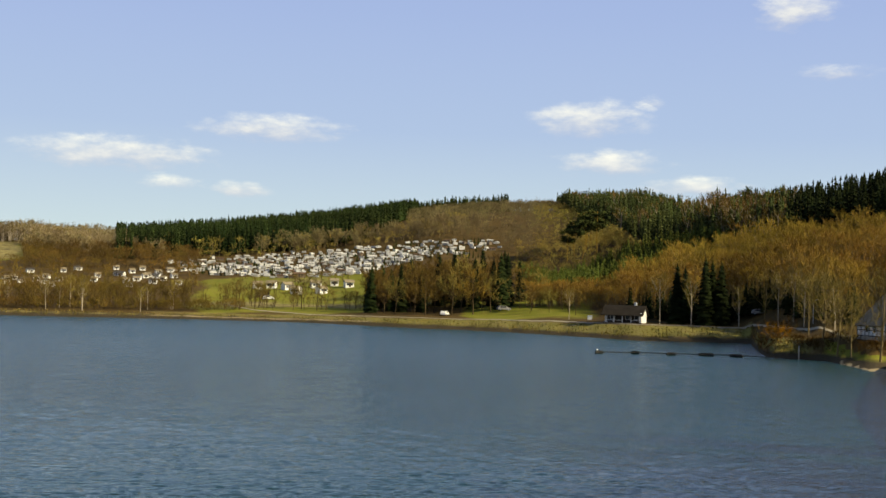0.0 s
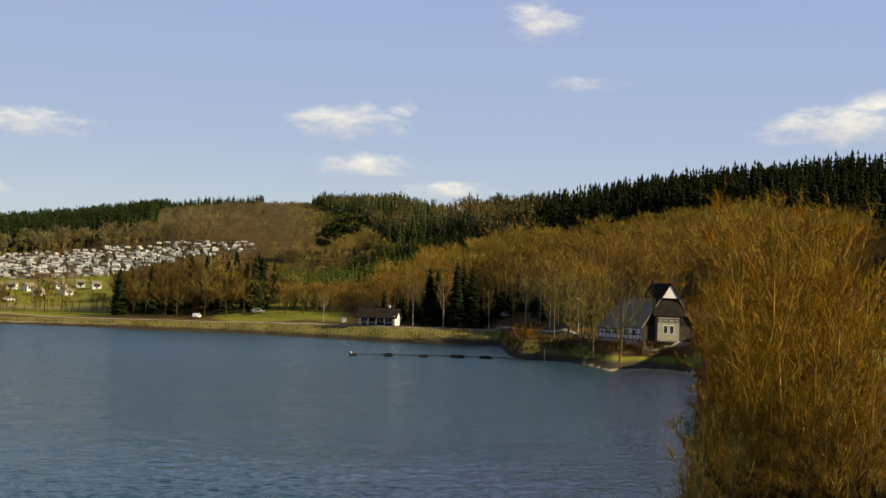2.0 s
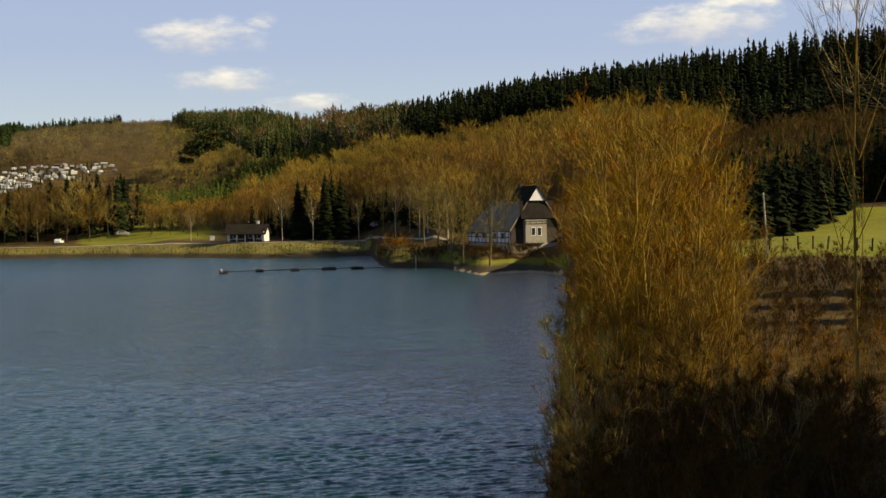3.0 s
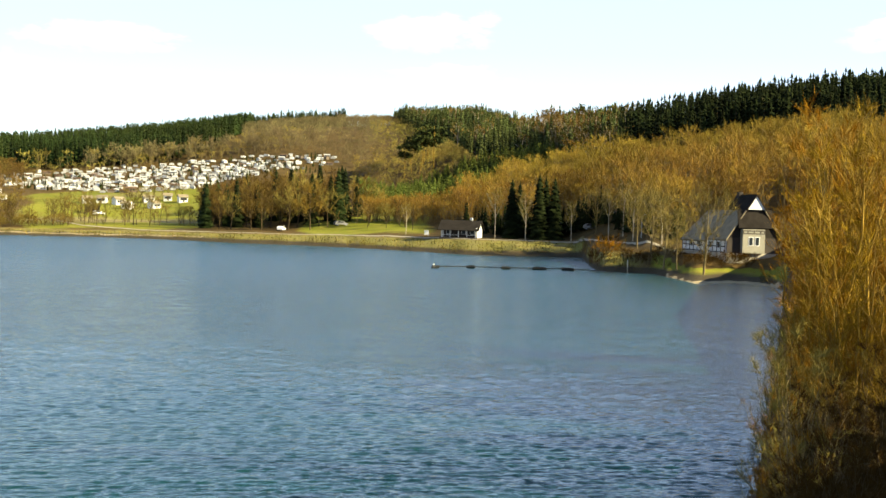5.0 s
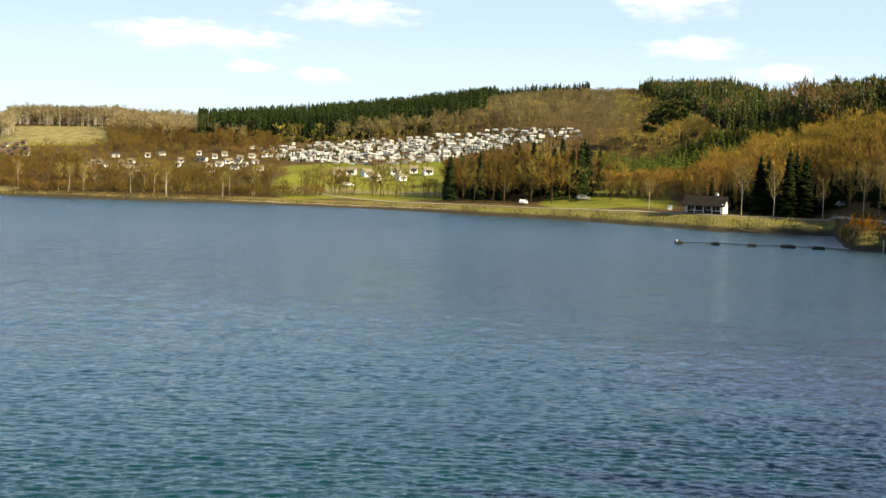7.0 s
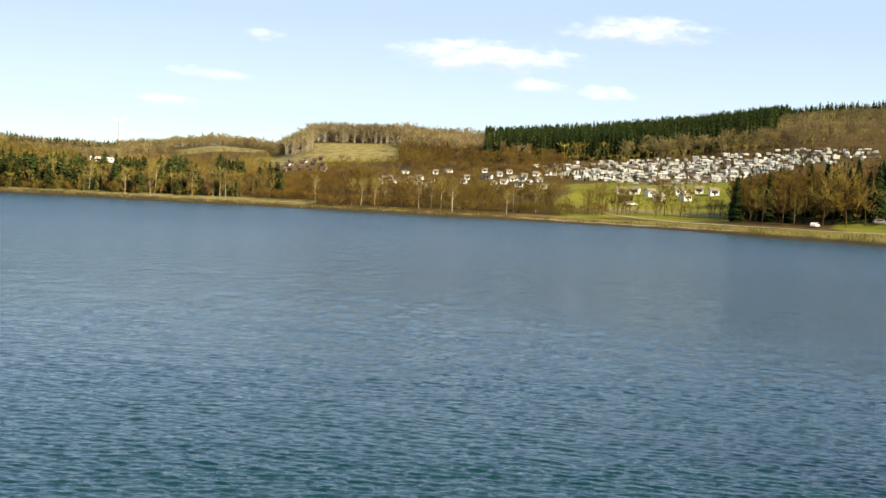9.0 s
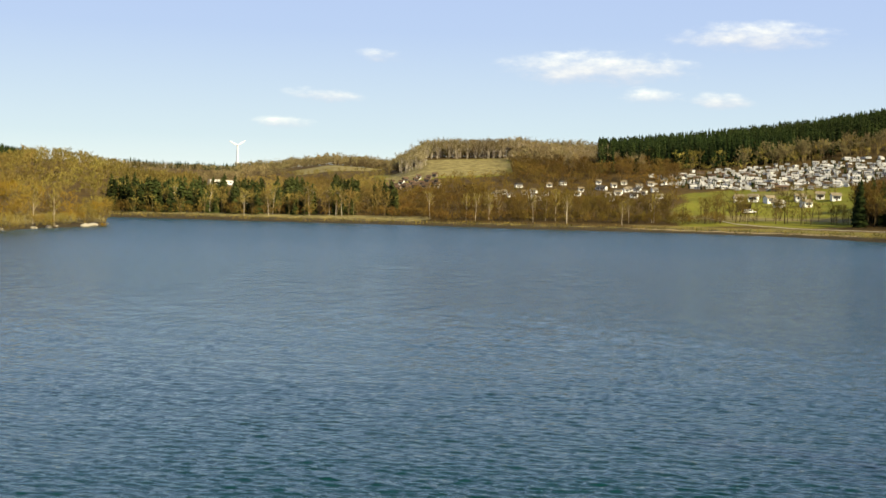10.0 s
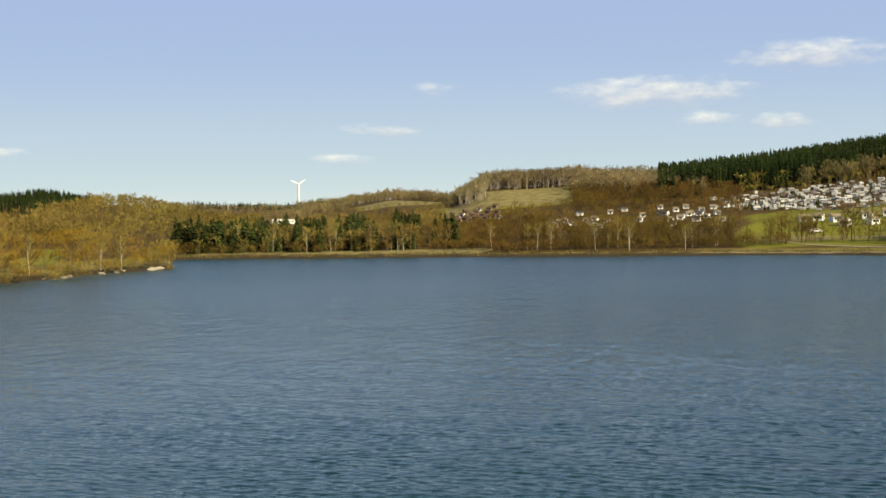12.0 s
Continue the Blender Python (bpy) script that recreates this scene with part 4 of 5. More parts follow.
def spruce_clumps(az, r):
    """Where spruces gather round the cove."""
    return (np.sin(az * 2.9 + 0.6) + 0.7 * np.sin(az * 7.3 + r * 0.03) > -0.6 + 0.55 * (az < 28.5)) | (az > 31.8)


woodland("cove_spruce_wood", "dark green spruces around the far cove", scatter(10, 560, 23.9, 36.9, [(23.2, 415), (31, 412), (36.8, 425)], [(23.8, 500), (30, 490), (36.8, 480)], (0.3, 0.72), keep=spruce_clumps), COVE, M_BARK, M_PINE)
woodland("cove_wood", "leafless mixed trees with pale trunks around the far cove", np.vstack([scatter(11, 130, 24.0, 37, [(22.7, 404), (37, 414)], [(22.6, 500), (26, 440), (37, 450)], (0.35, 0.72)),
    scatter(51, 420, 24.5, 32.4, [(22.9, 440), (32.4, 470)], [(22.9, 530), (24.2, 560), (28.6, 580), (32.4, 620)], (0.35, 0.6), keep=lambda a, r: (a < 31.2) | (a > 32.6) | (r < 500)), scatter(58, 240, 24.2, 29.2, 590, 735, (0.18, 0.3))]), FAR_BARE, M_BARK_TAN, M_TWIG)
woodland("distant_wood", "brown woods on the low distant hills beyond the lake", np.vstack([
    scatter(12, 720, 23.6, 31.2, [(23.6, 800), (24.3, 900), (28.8, 900), (29.2, 700), (31, 720), (31.2, 940), (32.1, 940), (32.4, 680), (38, 700)], [(23.6, 930), (27, 1110), (31, 1490), (35, 1390), (38, 880)], (0.5, 0.85)),
    scatter(57, 260, 30.9, 33.4, [(30.9, 664), (33.4, 600)], [(30.9, 945), (33.4, 760)], (0.25, 0.4)), scatter(55, 420, 31.0, 38, [(31, 940), (32.1, 940), (32.4, 620), (38, 700)], [(31, 1490), (35, 1390), (36.5, 860), (38, 860)], (0.3, 0.5)),
    scatter(52, 420, 23.6, 34, [(23.6, 860), (27, 1020), (31, 1380), (34, 1360)], [(23.6, 910), (27, 1100), (31, 1490), (34, 1400)], (0.4, 0.65))]), VERY_FAR, M_BARK, M_TWIG_GREY)
woodland("skyline_conifers", "dark conifers along the distant skyline", np.vstack([scatter(53, 420, 29.4, 36.2, [(29.4, 1280), (35, 1250), (36.2, 1000)], [(29.4, 1480), (35, 1420), (36.2, 1100)], (0.32, 0.5)), scatter(54, 16, 25.5, 30, 1080, 1110, (0.4, 0.6))]), SPRUCES, M_BARK, M_NEEDLE)
woodland("western_hill_wood", "leafless olive-brown wood on the hill behind the headland", scatter(13, 1250, 33.0, 50, [(32.3, 560), (36.8, 500), (37.2, 400), (58, 360)], [(32.3, 600), (35, 640), (35.8, 700), (36.5, 800), (38.5, 790), (39.7, 800), (40.6, 660), (41.2, 600), (42.2, 535), (43, 485), (44.4, 485), (46, 500), (58, 600)], (0.42, 0.7)), VERY_FAR, M_BARK_TAN, M_TWIG)
woodland("western_spruce_wood", "dark spruces on the hilltop behind the headland", scatter(14, 1300, 39.9, 47.5, [(39.9, 800), (40.6, 670), (41.2, 610), (42.2, 545), (43, 495), (44.4, 495), (47.5, 520)], [(39.9, 850), (47.5, 850)], (0.24, 0.34)), SPRUCES, M_BARK, M_NEEDLE)
# dark row added to stand for the shade beneath the roadside trees
woodland("roadside_spruce_wood", "low spruces added as dark shade behind the lakeside road", scatter(17, 150, -18.5, -8.6, [(-18.5, 256), (-16.5, 268), (-15, 316), (-13.5, 330), (-8.6, 334)], [(-18.5, 275), (-15, 335), (-8.6, 352)], (0.3, 0.5)), SPRUCES, M_BARK, M_NEEDLE_SHADE)
woodland("park_wood", "dense leafless brown trees behind the far landing", scatter(16, 150, -3.0, 3.3, [(-3, 392), (3.3, 396)], [(-3, 450), (3.3, 440)], (0.7, 1.1)), MID_BARE, M_BARK, M_TWIG_BROWN)
woodland("camp_hedges", "small dark conifers and hedges between the caravans", scatter(20, 300, -2, 12, [(-2, 575), (4, 512), (12, 540)], [(-2, 615), (5, 640), (12, 600)], (0.2, 0.42)), YOUNG, M_BARK, M_NEEDLE)
woodland("meadow_trees", "young leafless trees and hedges on the meadow below the camp", np.vstack([scatter(61, 46, 2.8, 8.5, 398, 418, (0.35, 0.8)), scatter(62, 26, 4.2, 7.2, 492, 503, (0.25, 0.42)), scatter(63, 30, 8, 11.6, 396, 440, (0.35, 0.75)), scatter(64, 14, -6, -2.6, 362, 395, (0.35, 0.6))]), MID_BARE, M_BARK, M_TWIG)
woodland("young_spruce_strip", "strip of young green spruces across the slope", np.vstack([scatter(15, 620, -8.6, -3.6, [(-8.6, 455), (-6, 425), (-3.6, 450)], [(-8.6, 520), (-3.6, 520)], (0.7, 1.05)), scatter(65, 520, -12.6, -8.2, [(-12.6, 472), (-10, 470), (-8.2, 455)], [(-12.6, 498), (-10, 512), (-8.2, 520)], (0.85, 1.2))]), YOUNG, M_BARK, M_NEEDLE_YOUNG)

# ---------------------------------------------------------------- single trees
TREE_MESHES = {}


def tree_thing(name, label, template, wood, crown, az, r, scale=1.0, turn=0.0, z=None, group="", sink=0.0):
    """A tree as a thing of its own, trunk and crown; trees of one template share their meshes."""
    key = (id(template), wood.name, crown.name)
    if key not in TREE_MESHES:
        (wv, wt), (cv, ct) = template
        TREE_MESHES[key] = (mesh_np("trunk", wv, wt, [wood], smooth=True), mesh_np("crown", cv, ct, [crown]))
    top = tagged(new(name), label, "shrub" if "shrub" in name or "bush" in name else "tree", group)
    top.matrix_world = Matrix.Translation(polar(az, r, (land_z(az, r) if z is None else z) - sink)) @ Matrix.Rotation(turn, 4, "Z") @ Matrix.Scale(scale, 4)
    for me, n in zip(TREE_MESHES[key], ("trunk", "crown")):
        ob = new(n, me)
        ob.parent = top
    return top


def tufts(name, label, seed, n, a0, a1, near, far, size, width, mat, follow_shore=True):
    """Dry grass as one mass of blades."""
    rng = np.random.default_rng(seed)
    az = rng.uniform(a0, a1, n)
    r = rng.uniform(near, far, n) + (table(SHORE, az) if follow_shore else 0)
    clump = np.sin(az * 37.0) + np.sin(r * 1.7 + az * 5)
    ok = clump + 1.1 * np.sin(az * 3.1 + seed) + 0.6 * np.sin(az * 8.7 + r * 0.3 + seed) > 0.0
    az, r = az[ok], r[ok]
    z = land(az, r)
    ok = (z > 0.25) & ~((az < -17.2) & (az > -22) & (z < 1.4))
    az, r, z = az[ok], r[ok], z[ok]
    m = len(az)
    p = np.stack([-np.sin(np.radians(az)) * r, np.cos(np.radians(az)) * r, z - 0.05], -1)
    d = unit(np.stack([rng.normal(0, 0.4, m), rng.normal(0, 0.4, m), np.ones(m)], -1))
    V, T = slivers(rng, p, d, size * rng.uniform(0.4, 1.3, m), width * rng.uniform(0.6, 1.4, m))
    tagged(new(name, mesh_np(name, V, T, [mat])), label, "grass", kind="stuff")


M_GRASS_DRY = material("dry_grass", (0.3, 0.22, 0.055), 0.9, 0.3, 0.4, 0, (0.2, 0.14, 0.035), island=0.35, spec=0.05)
M_GRASS_OLIVE = material("olive_grass", (0.11, 0.09, 0.02), 0.9, 0.3, 0.4, 0, (0.07, 0.055, 0.014), island=0.35, spec=0.05)
tufts("shore_grass", "tussocks of dry straw-coloured grass along the lake bank", 31, 11000, -22.5, 37, 3, 15, 0.5, 0.12, M_GRASS_DRY)
tufts("shore_sedge", "olive sedge and dead stalks along the lake bank", 33, 15000, -22.5, 37, 1, 13, 0.75, 0.13, M_GRASS_OLIVE)
# near-bank blades take the twig colour darkened for shade
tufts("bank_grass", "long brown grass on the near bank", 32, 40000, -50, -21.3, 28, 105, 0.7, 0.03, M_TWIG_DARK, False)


def plant_rows():
    rng = random.Random(5)
    park = [bare_tree(700 + i, 14, 4.0, 14, 900, 0.1, 1.7, low=0.22, stem=0.2, sides=4) for i in range(4)]
    birch = [bare_tree(720 + i, 11.5, 1.9, 14, 800, 0.06, 1.2, low=0.3, stem=0.15, up=1.4, sides=4, thin=0.2) for i in range(3)]
    big_spruce = [spruce(740 + i, 16, 2.7, 24, 13, 0.02, 0.6, 0.15) for i in range(3)]
    pines = [pine(760 + i, 14, 2.7, 20) for i in range(4)]
    willow = [bare_tree(780 + i, 9, 3.8, 18, 2200, 0.045, 1.3, low=0.05, stem=0.14, sides=4, thin=0.25) for i in range(4)]
    airy = [bare_tree(790 + i, 10, 3.4, 16, 1500, 0.035, 1.3, low=0.14, stem=0.16, sides=4, thin=0.3, up=1.1) for i in range(3)]
    bush = [bare_tree(800 + i, 3.2, 2.4, 14, 700, 0.05, 0.9, low=0.02, stem=0.06) for i in range(3)]
    # park trees by the far landing
    for k, (az, r, s) in enumerate([(2.6, 386, 0.9), (2.1, 380, 0.75), (1.2, 384, 1.0), (0.7, 374, 0.95), (0.3, 392, 1.05), (-0.5, 376, 0.9), (-0.9, 388, 1.05), (-1.5, 374, 0.98),
                                   (-1.9, 384, 0.92), (-2.3, 378, 0.85), (2.9, 398, 0.85), (1.6, 400, 1.0), (-0.2, 402, 1.1), (-1.2, 402, 1.1), (0.9, 408, 1.1), (-3.4, 400, 0.8),
                                   (-4.2, 372, 0.55), (-5.0, 362, 0.5), (-5.6, 370, 0.6), (-6.2, 352, 0.55), (-3.9, 420, 0.9), (-4.6, 425, 0.7)]):
        tree_thing("park_tree", "bare broad-leaved tree on the grassy lake shore", park[k % 4], M_BARK, M_TWIG_RED if k == 7 else M_TWIG_OLIVE if k % 4 == 1 else M_TWIG_BROWN, az, r, s, k * 1.3, group="park trees on the far shore")
    for k, (az, r, s) in enumerate([(3.2, 388, 0.85), (1.85, 392, 0.9), (-1.55, 392, 0.95), (-2.75, 384, 1.02), (-3.05, 390, 0.98), (-2.4, 396, 0.85), (2.3, 400, 0.8), (0.1, 410, 1.0), (-0.6, 412, 1.0), (1.4, 414, 0.95), (-3.6, 405, 0.8), (-1.9, 410, 1.0), (2.7, 412, 0.85), (0.9, 396, 0.8), (-0.9, 400, 0.85), (3.3, 402, 0.8), (-2.9, 412, 0.95)]):
        tree_thing("spruce_tree", "dark green spruce among the shore trees", big_spruce[k % 3], M_BARK, M_NEEDLE if k % 3 == 0 else M_NEEDLE_SHADE, az, r, s * 1.1, k * 0.7, group="spruces on the far shore")
    # birches and spruces beside the road near the cabin
    for k, (az, r, s) in enumerate([(-10.0, 321, 1.08), (-11.4, 319, 1.05), (-13.5, 318, 0.9), (-15.2, 290, 1.0), (-15.85, 285, 1.12), (-16.3, 270, 0.95), (-5.9, 336, 0.7), (-17.6, 248, 0.9)]):
        tree_thing("birch_tree", "slender leafless birch with a pale trunk beside the road", birch[k % 3], M_BARK_PALE, M_TWIG, az, r, s, k * 1.1, group="birches along the road")
    for k, (az, r, s) in enumerate([(-10.75, 324, 1.0), (-11.1, 330, 0.95), (-12.0, 322, 1.1), (-12.3, 326, 1.05), (-12.7, 323, 1.05)]):
        tree_thing("spruce_tree", "tall dark spruce beside the lakeside road", big_spruce[k % 3], M_BARK, M_NEEDLE_SHADE, az, r, s, k, group="spruces along the road")
    for k, (az, r, s) in enumerate([(-17.7, 226, 1.28), (-18.3, 221, 1.0), (-19.5, 212, 1.3), (-17.1, 242, 1.2), (-16.5, 252, 1.1), (-14.6, 312, 1.0)]):
        tree_thing("alder_tree", "leafless spreading alder in front of the timbered house", airy[k % 3], M_BARK_TAN, M_TWIG, az, r, s, k * 2.1, group="alders by the house")
    for k, (az, r, s) in enumerate([(-15.1, 236, 1.15), (-14.75, 237, 1.0), (-15.5, 237, 1.0), (-15.3, 241, 1.1)]):
        tree_thing("russet_bush", "dense rounded bush of russet twigs on the shore", bush[k % 3], M_BARK, M_TWIG_ORANGE if k == 0 else M_TWIG_DARK if k % 2 else M_TWIG_BROWN, az, r, s, k, group="russet bushes on the point")
    for k in range(30):
        az = -16.0 - 0.19 * k + rng.uniform(-0.1, 0.1)
        tree_thing("shore_shrub", "low dark leafless shrub on the lake bank", bush[k % 3], M_BARK, M_TWIG_DARK, az, table(SHORE, az) + (rng.uniform(17, 21) if az < -17.4 else rng.uniform(6, 9)), rng.uniform(0.4, 0.65), k, group="shrubs on the bank")
    # pine clump on the middle hill and lone pines on the skyline
    for k, (az, r, s) in enumerate([(-5.75, 556, 1.05), (-6.1, 560, 1.15), (-6.45, 556, 1.25), (-6.8, 564, 1.2), (-7.1, 558, 1.35), (-6.6, 568, 1.3),
                                   (-13.4, 585, 0.95), (-13.75, 575, 1.15), (-14.2, 585, 1.0), (-14.6, 580, 1.05), (-12.9, 600, 0.85), (-15.4, 575, 1.1)]):
        tree_thing("pine_tree", "tall pine with a bare trunk and ragged crown", pines[k % 4], M_BARK_MID, M_PINE, az, r, s * 1.08, k, group="pines on the hill")
    # headland
    for k, (az, r, s) in enumerate([(41.0, 284, 1.12), (40.5, 290, 0.95), (41.5, 292, 0.92), (39.3, 306, 0.62), (38.7, 310, 0.55), (38.2, 316, 0.5), (37.7, 324, 0.45), (37.4, 328, 0.4),
                                   (43.3, 276, 0.8), (43.9, 272, 0.85), (39.9, 318, 0.8), (44.9, 268, 0.9), (45.8, 262, 0.95), (47, 262, 1.0), (48.2, 256, 1.0), (38.6, 336, 0.62), (37.9, 345, 0.5),
                                   (49.5, 246, 1.0), (51, 240, 1.0), (42.4, 290, 0.8), (42.9, 296, 0.85), (44.4, 290, 0.95)]):
        tree_thing("willow_tree", "leafless orange-brown willow on the headland shore", willow[k % 4], M_BARK_TAN, (M_TWIG_RED, M_TWIG, M_TWIG_GOLD, M_TWIG_BROWN, M_TWIG_RED)[k % 5], az, r, s, k * 1.7, group="willows on the headland")
    for k, (az, r, s) in enumerate([(44.2, 260, 1.5), (44.8, 258, 1.4), (37.1, 324, 1.1), (37.05, 332, 1.2), (37.2, 345, 1.3), (37.5, 321, 0.8), (38.1, 313, 0.8), (38.9, 306, 0.7), (39.6, 302, 0.7)] + [(37.4 + 0.3 * j + 0.14 * ((j * 11) % 7 - 3), float(table(SHORE, 37.6 + 0.33 * j)) + 2 + (j * 7) % 8, 0.5 + 0.12 * ((j * 5) % 6)) for j in range(40)]):
        tree_thing("willow_bush", "dense pale yellow willow bush at the waterline", bush[k % 3], M_BARK, (M_TWIG_RED, M_TWIG_OLIVE, M_TWIG)[k % 3], az, r, s, k, group="willow bushes on the headland")
    for k in range(26):
        az = rng.uniform(11.6, 22.6) if k < 15 else rng.uniform(23, 36.5)
        tree_thing("birch_tree", "slender leafless birch with a pale trunk on the far shore", birch[k % 3], M_BARK_PALE, M_TWIG_OLIVE if k % 2 else M_TWIG, az, float(table(SHORE, az)) + rng.uniform(14, 30), rng.uniform(0.6, 0.95), k, group="birches on the far shore")
    for k, (az, r, s) in enumerate([(43.0, 274, 0.75), (40.0, 300, 0.8), (39.1, 304, 0.7)]):
        tree_thing("birch_tree", "slender birch with a pale trunk on the headland", birch[k % 3], M_BARK_PALE, M_TWIG_OLIVE, az, r, s, k, group="birches on the headland")
    tree_thing("tall_tree", "tall grey leafless tree on the headland", park[1], M_BARK, M_TWIG_GREY, 45.7, 272, 1.1, 1.0)
    # thicket on the near bank
    thick = [thicket_tree(840 + i) for i in range(4)]
    low = [thicket_tree(860 + i, 4.6, 2.4, 9, 50, 1500, 0.022, 0.6, 0.02) for i in range(3)]
    wands = [thicket_tree(870 + i, 5.4, 2.6, 8, 30, 420, 0.02, 0.6, 0.1) for i in range(3)]
    for k, (az, r, s) in enumerate([(-24.7, 66, 0.85), (-25.6, 64, 1.05), (-26.6, 70, 1.14), (-27.9, 66, 1.05), (-29.3, 70, 0.98), (-25.2, 80, 1.1), (-28.6, 84, 1.22), (-26.9, 92, 1.3), (-24.4, 92, 1.0), (-30.0, 60, 0.7), (-25.1, 58, 0.62), (-26.0, 57, 0.8), (-28.4, 57, 0.72), (-25.6, 73, 1.12), (-27.4, 76, 1.15), (-29.0, 76, 1.05), (-24.6, 76, 0.8), (-30.2, 78, 0.8)]):
        tree_thing("alder_thicket_tree", "many-stemmed leafless alder with a haze of orange-brown twigs", thick[k % 4], M_BARK_MID, (M_TWIG_ORANGE, M_TWIG_GOLD, M_TWIG_RED, M_TWIG_ORANGE, M_TWIG_GOLD)[k % 5], az, r, s, k * 1.9, group="alders of the near thicket")
    for k in range(150):
        az = rng.uniform(-47, -24.0)
        r = rng.uniform(50, 72) if az > -30 else rng.uniform(48, 98)
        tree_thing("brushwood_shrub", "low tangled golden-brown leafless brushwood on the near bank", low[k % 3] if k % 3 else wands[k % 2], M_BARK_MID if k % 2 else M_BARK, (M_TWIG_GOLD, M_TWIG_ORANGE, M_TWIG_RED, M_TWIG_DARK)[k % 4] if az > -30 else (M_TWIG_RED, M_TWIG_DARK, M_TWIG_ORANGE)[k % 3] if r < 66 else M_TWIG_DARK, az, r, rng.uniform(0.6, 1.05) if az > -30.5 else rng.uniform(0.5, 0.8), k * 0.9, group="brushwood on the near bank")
    for k in range(20):
        az = rng.uniform(-33, -23.6)
        tree_thing("wand_shrub", "thin shrub of long olive wands on the near bank", wands[k % 3], M_BARK_TAN, M_TWIG if k % 2 else M_TWIG_DARK, az, rng.uniform(33, 46), rng.uniform(0.5, 0.8), k * 1.3, group="wands on the near bank")
    for k, (az, r, s) in enumerate([(-23.0, 60, 0.7), (-23.3, 54, 0.85), (-22.9, 46, 0.6), (-23.1, 72, 0.6), (-23.5, 84, 0.75), (-22.5, 37, 0.45), (-23.1, 38, 0.6), (-23.8, 36, 0.7), (-23.6, 96, 0.7), (-23.8, 120, 0.9), (-23.9, 150, 0.9), (-23.7, 64, 1.0), (-22.3, 36, 0.4), (-24.0, 50, 0.95)]):
        tree_thing("brushwood_shrub", "low tangled leafless brushwood overhanging the water", low[k % 3], M_BARK_MID, M_TWIG_OLIVE if k % 2 else M_TWIG_ORANGE, az, r, s, k, group="brushwood on the near bank")
    over = [bare_tree(880 + i, 17, 6.0, 26, 2600, 0.022, 1.8, low=0.2, stem=0.22, up=1.0, sides=5, thin=0.28) for i in range(2)]
    for k, (az, r, s) in enumerate([(-44.5, 52, 1.1), (-49, 60, 1.1)]):
        tree_thing("bank_tree", "tall leafless tree with long ascending branches on the near bank", over[k % 2], M_BARK, M_TWIG_GREY, az, r, s, k * 2.0, group="trees of the near bank")

    slender = bare_tree(885, 17, 1.5, 18, 700, 0.014, 1.1, low=0.22, stem=0.06, up=2.4, sides=4, thin=0.4)
    tree_thing("slender_tree", "tall slender leafless tree with steep fine branches on the near bank", slender, M_BARK_MID, M_TWIG_DARK, -35.8, 50, 1.3, 0.4)
    for k in range(70):
        az = -29.8 - 0.26 * k + rng.uniform(-0.15, 0.15)
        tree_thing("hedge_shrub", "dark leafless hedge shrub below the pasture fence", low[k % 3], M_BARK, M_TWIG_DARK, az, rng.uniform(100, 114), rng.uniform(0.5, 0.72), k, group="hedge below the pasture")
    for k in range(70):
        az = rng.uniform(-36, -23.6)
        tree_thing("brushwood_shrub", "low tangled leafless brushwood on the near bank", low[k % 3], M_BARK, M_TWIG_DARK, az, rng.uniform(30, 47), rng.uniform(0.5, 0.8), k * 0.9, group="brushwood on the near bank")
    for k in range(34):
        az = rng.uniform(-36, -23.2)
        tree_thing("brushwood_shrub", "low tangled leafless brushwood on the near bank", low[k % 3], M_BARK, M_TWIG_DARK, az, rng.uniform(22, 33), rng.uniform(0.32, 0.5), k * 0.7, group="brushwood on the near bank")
    # spruces added out of view along the near bank, to shade the brushwood
    for k, (az, r, s) in enumerate([(-52, 50, 1.3), (-56, 47, 1.4), (-61, 45, 1.4), (-66, 44, 1.45), (-71, 44, 1.4), (-58, 55, 1.4), (-64, 53, 1.5), (-70, 52, 1.5), (-76, 50, 1.5), (-50, 104, 1.3), (-47, 108, 1.3), (-53, 99, 1.3), (-57, 37, 1.1), (-63, 35, 1.2), (-69, 35, 1.2), (-75, 37, 1.3)]):
        tree_thing("spruce_tree", "unseen spruce added to shade the near brushwood", big_spruce[k % 3], M_BARK, M_NEEDLE, az, r, s, k, group="spruces of the near bank")


plant_rows()

# ---------------------------------------------------------------- built things


def part(name, bm, mat, parent, label=""):
    """One bmesh as one mesh object under a thing or a part."""
    me = bpy.data.meshes.new(name)
    bm.to_mesh(me)
    bm.free()
    me.materials.append(mat)
    ob = new(name, me)
    ob.parent = parent
    if label:
        ob["label"] = label
    return ob


def box(x0, x1, y0, y1, z0, z1, bevel=0.0, bm=None):
    own = bmesh.new()
    bmesh.ops.create_cube(own, size=1.0)
    for v in own.verts:
        v.co = Vector(((x0 + x1) / 2 + v.co.x * (x1 - x0), (y0 + y1) / 2 + v.co.y * (y1 - y0), (z0 + z1) / 2 + v.co.z * (z1 - z0)))
    if bevel:
        bmesh.ops.bevel(own, geom=own.edges[:], offset=bevel, segments=2, affect="EDGES", profile=0.6)
    return join(bm, own)


def join(bm, own):
    if bm is None:
        return own
    me = bpy.data.meshes.new("joint")
    own.to_mesh(me)
    own.free()
    bm.from_mesh(me)
    bpy.data.meshes.remove(me)
    return bm


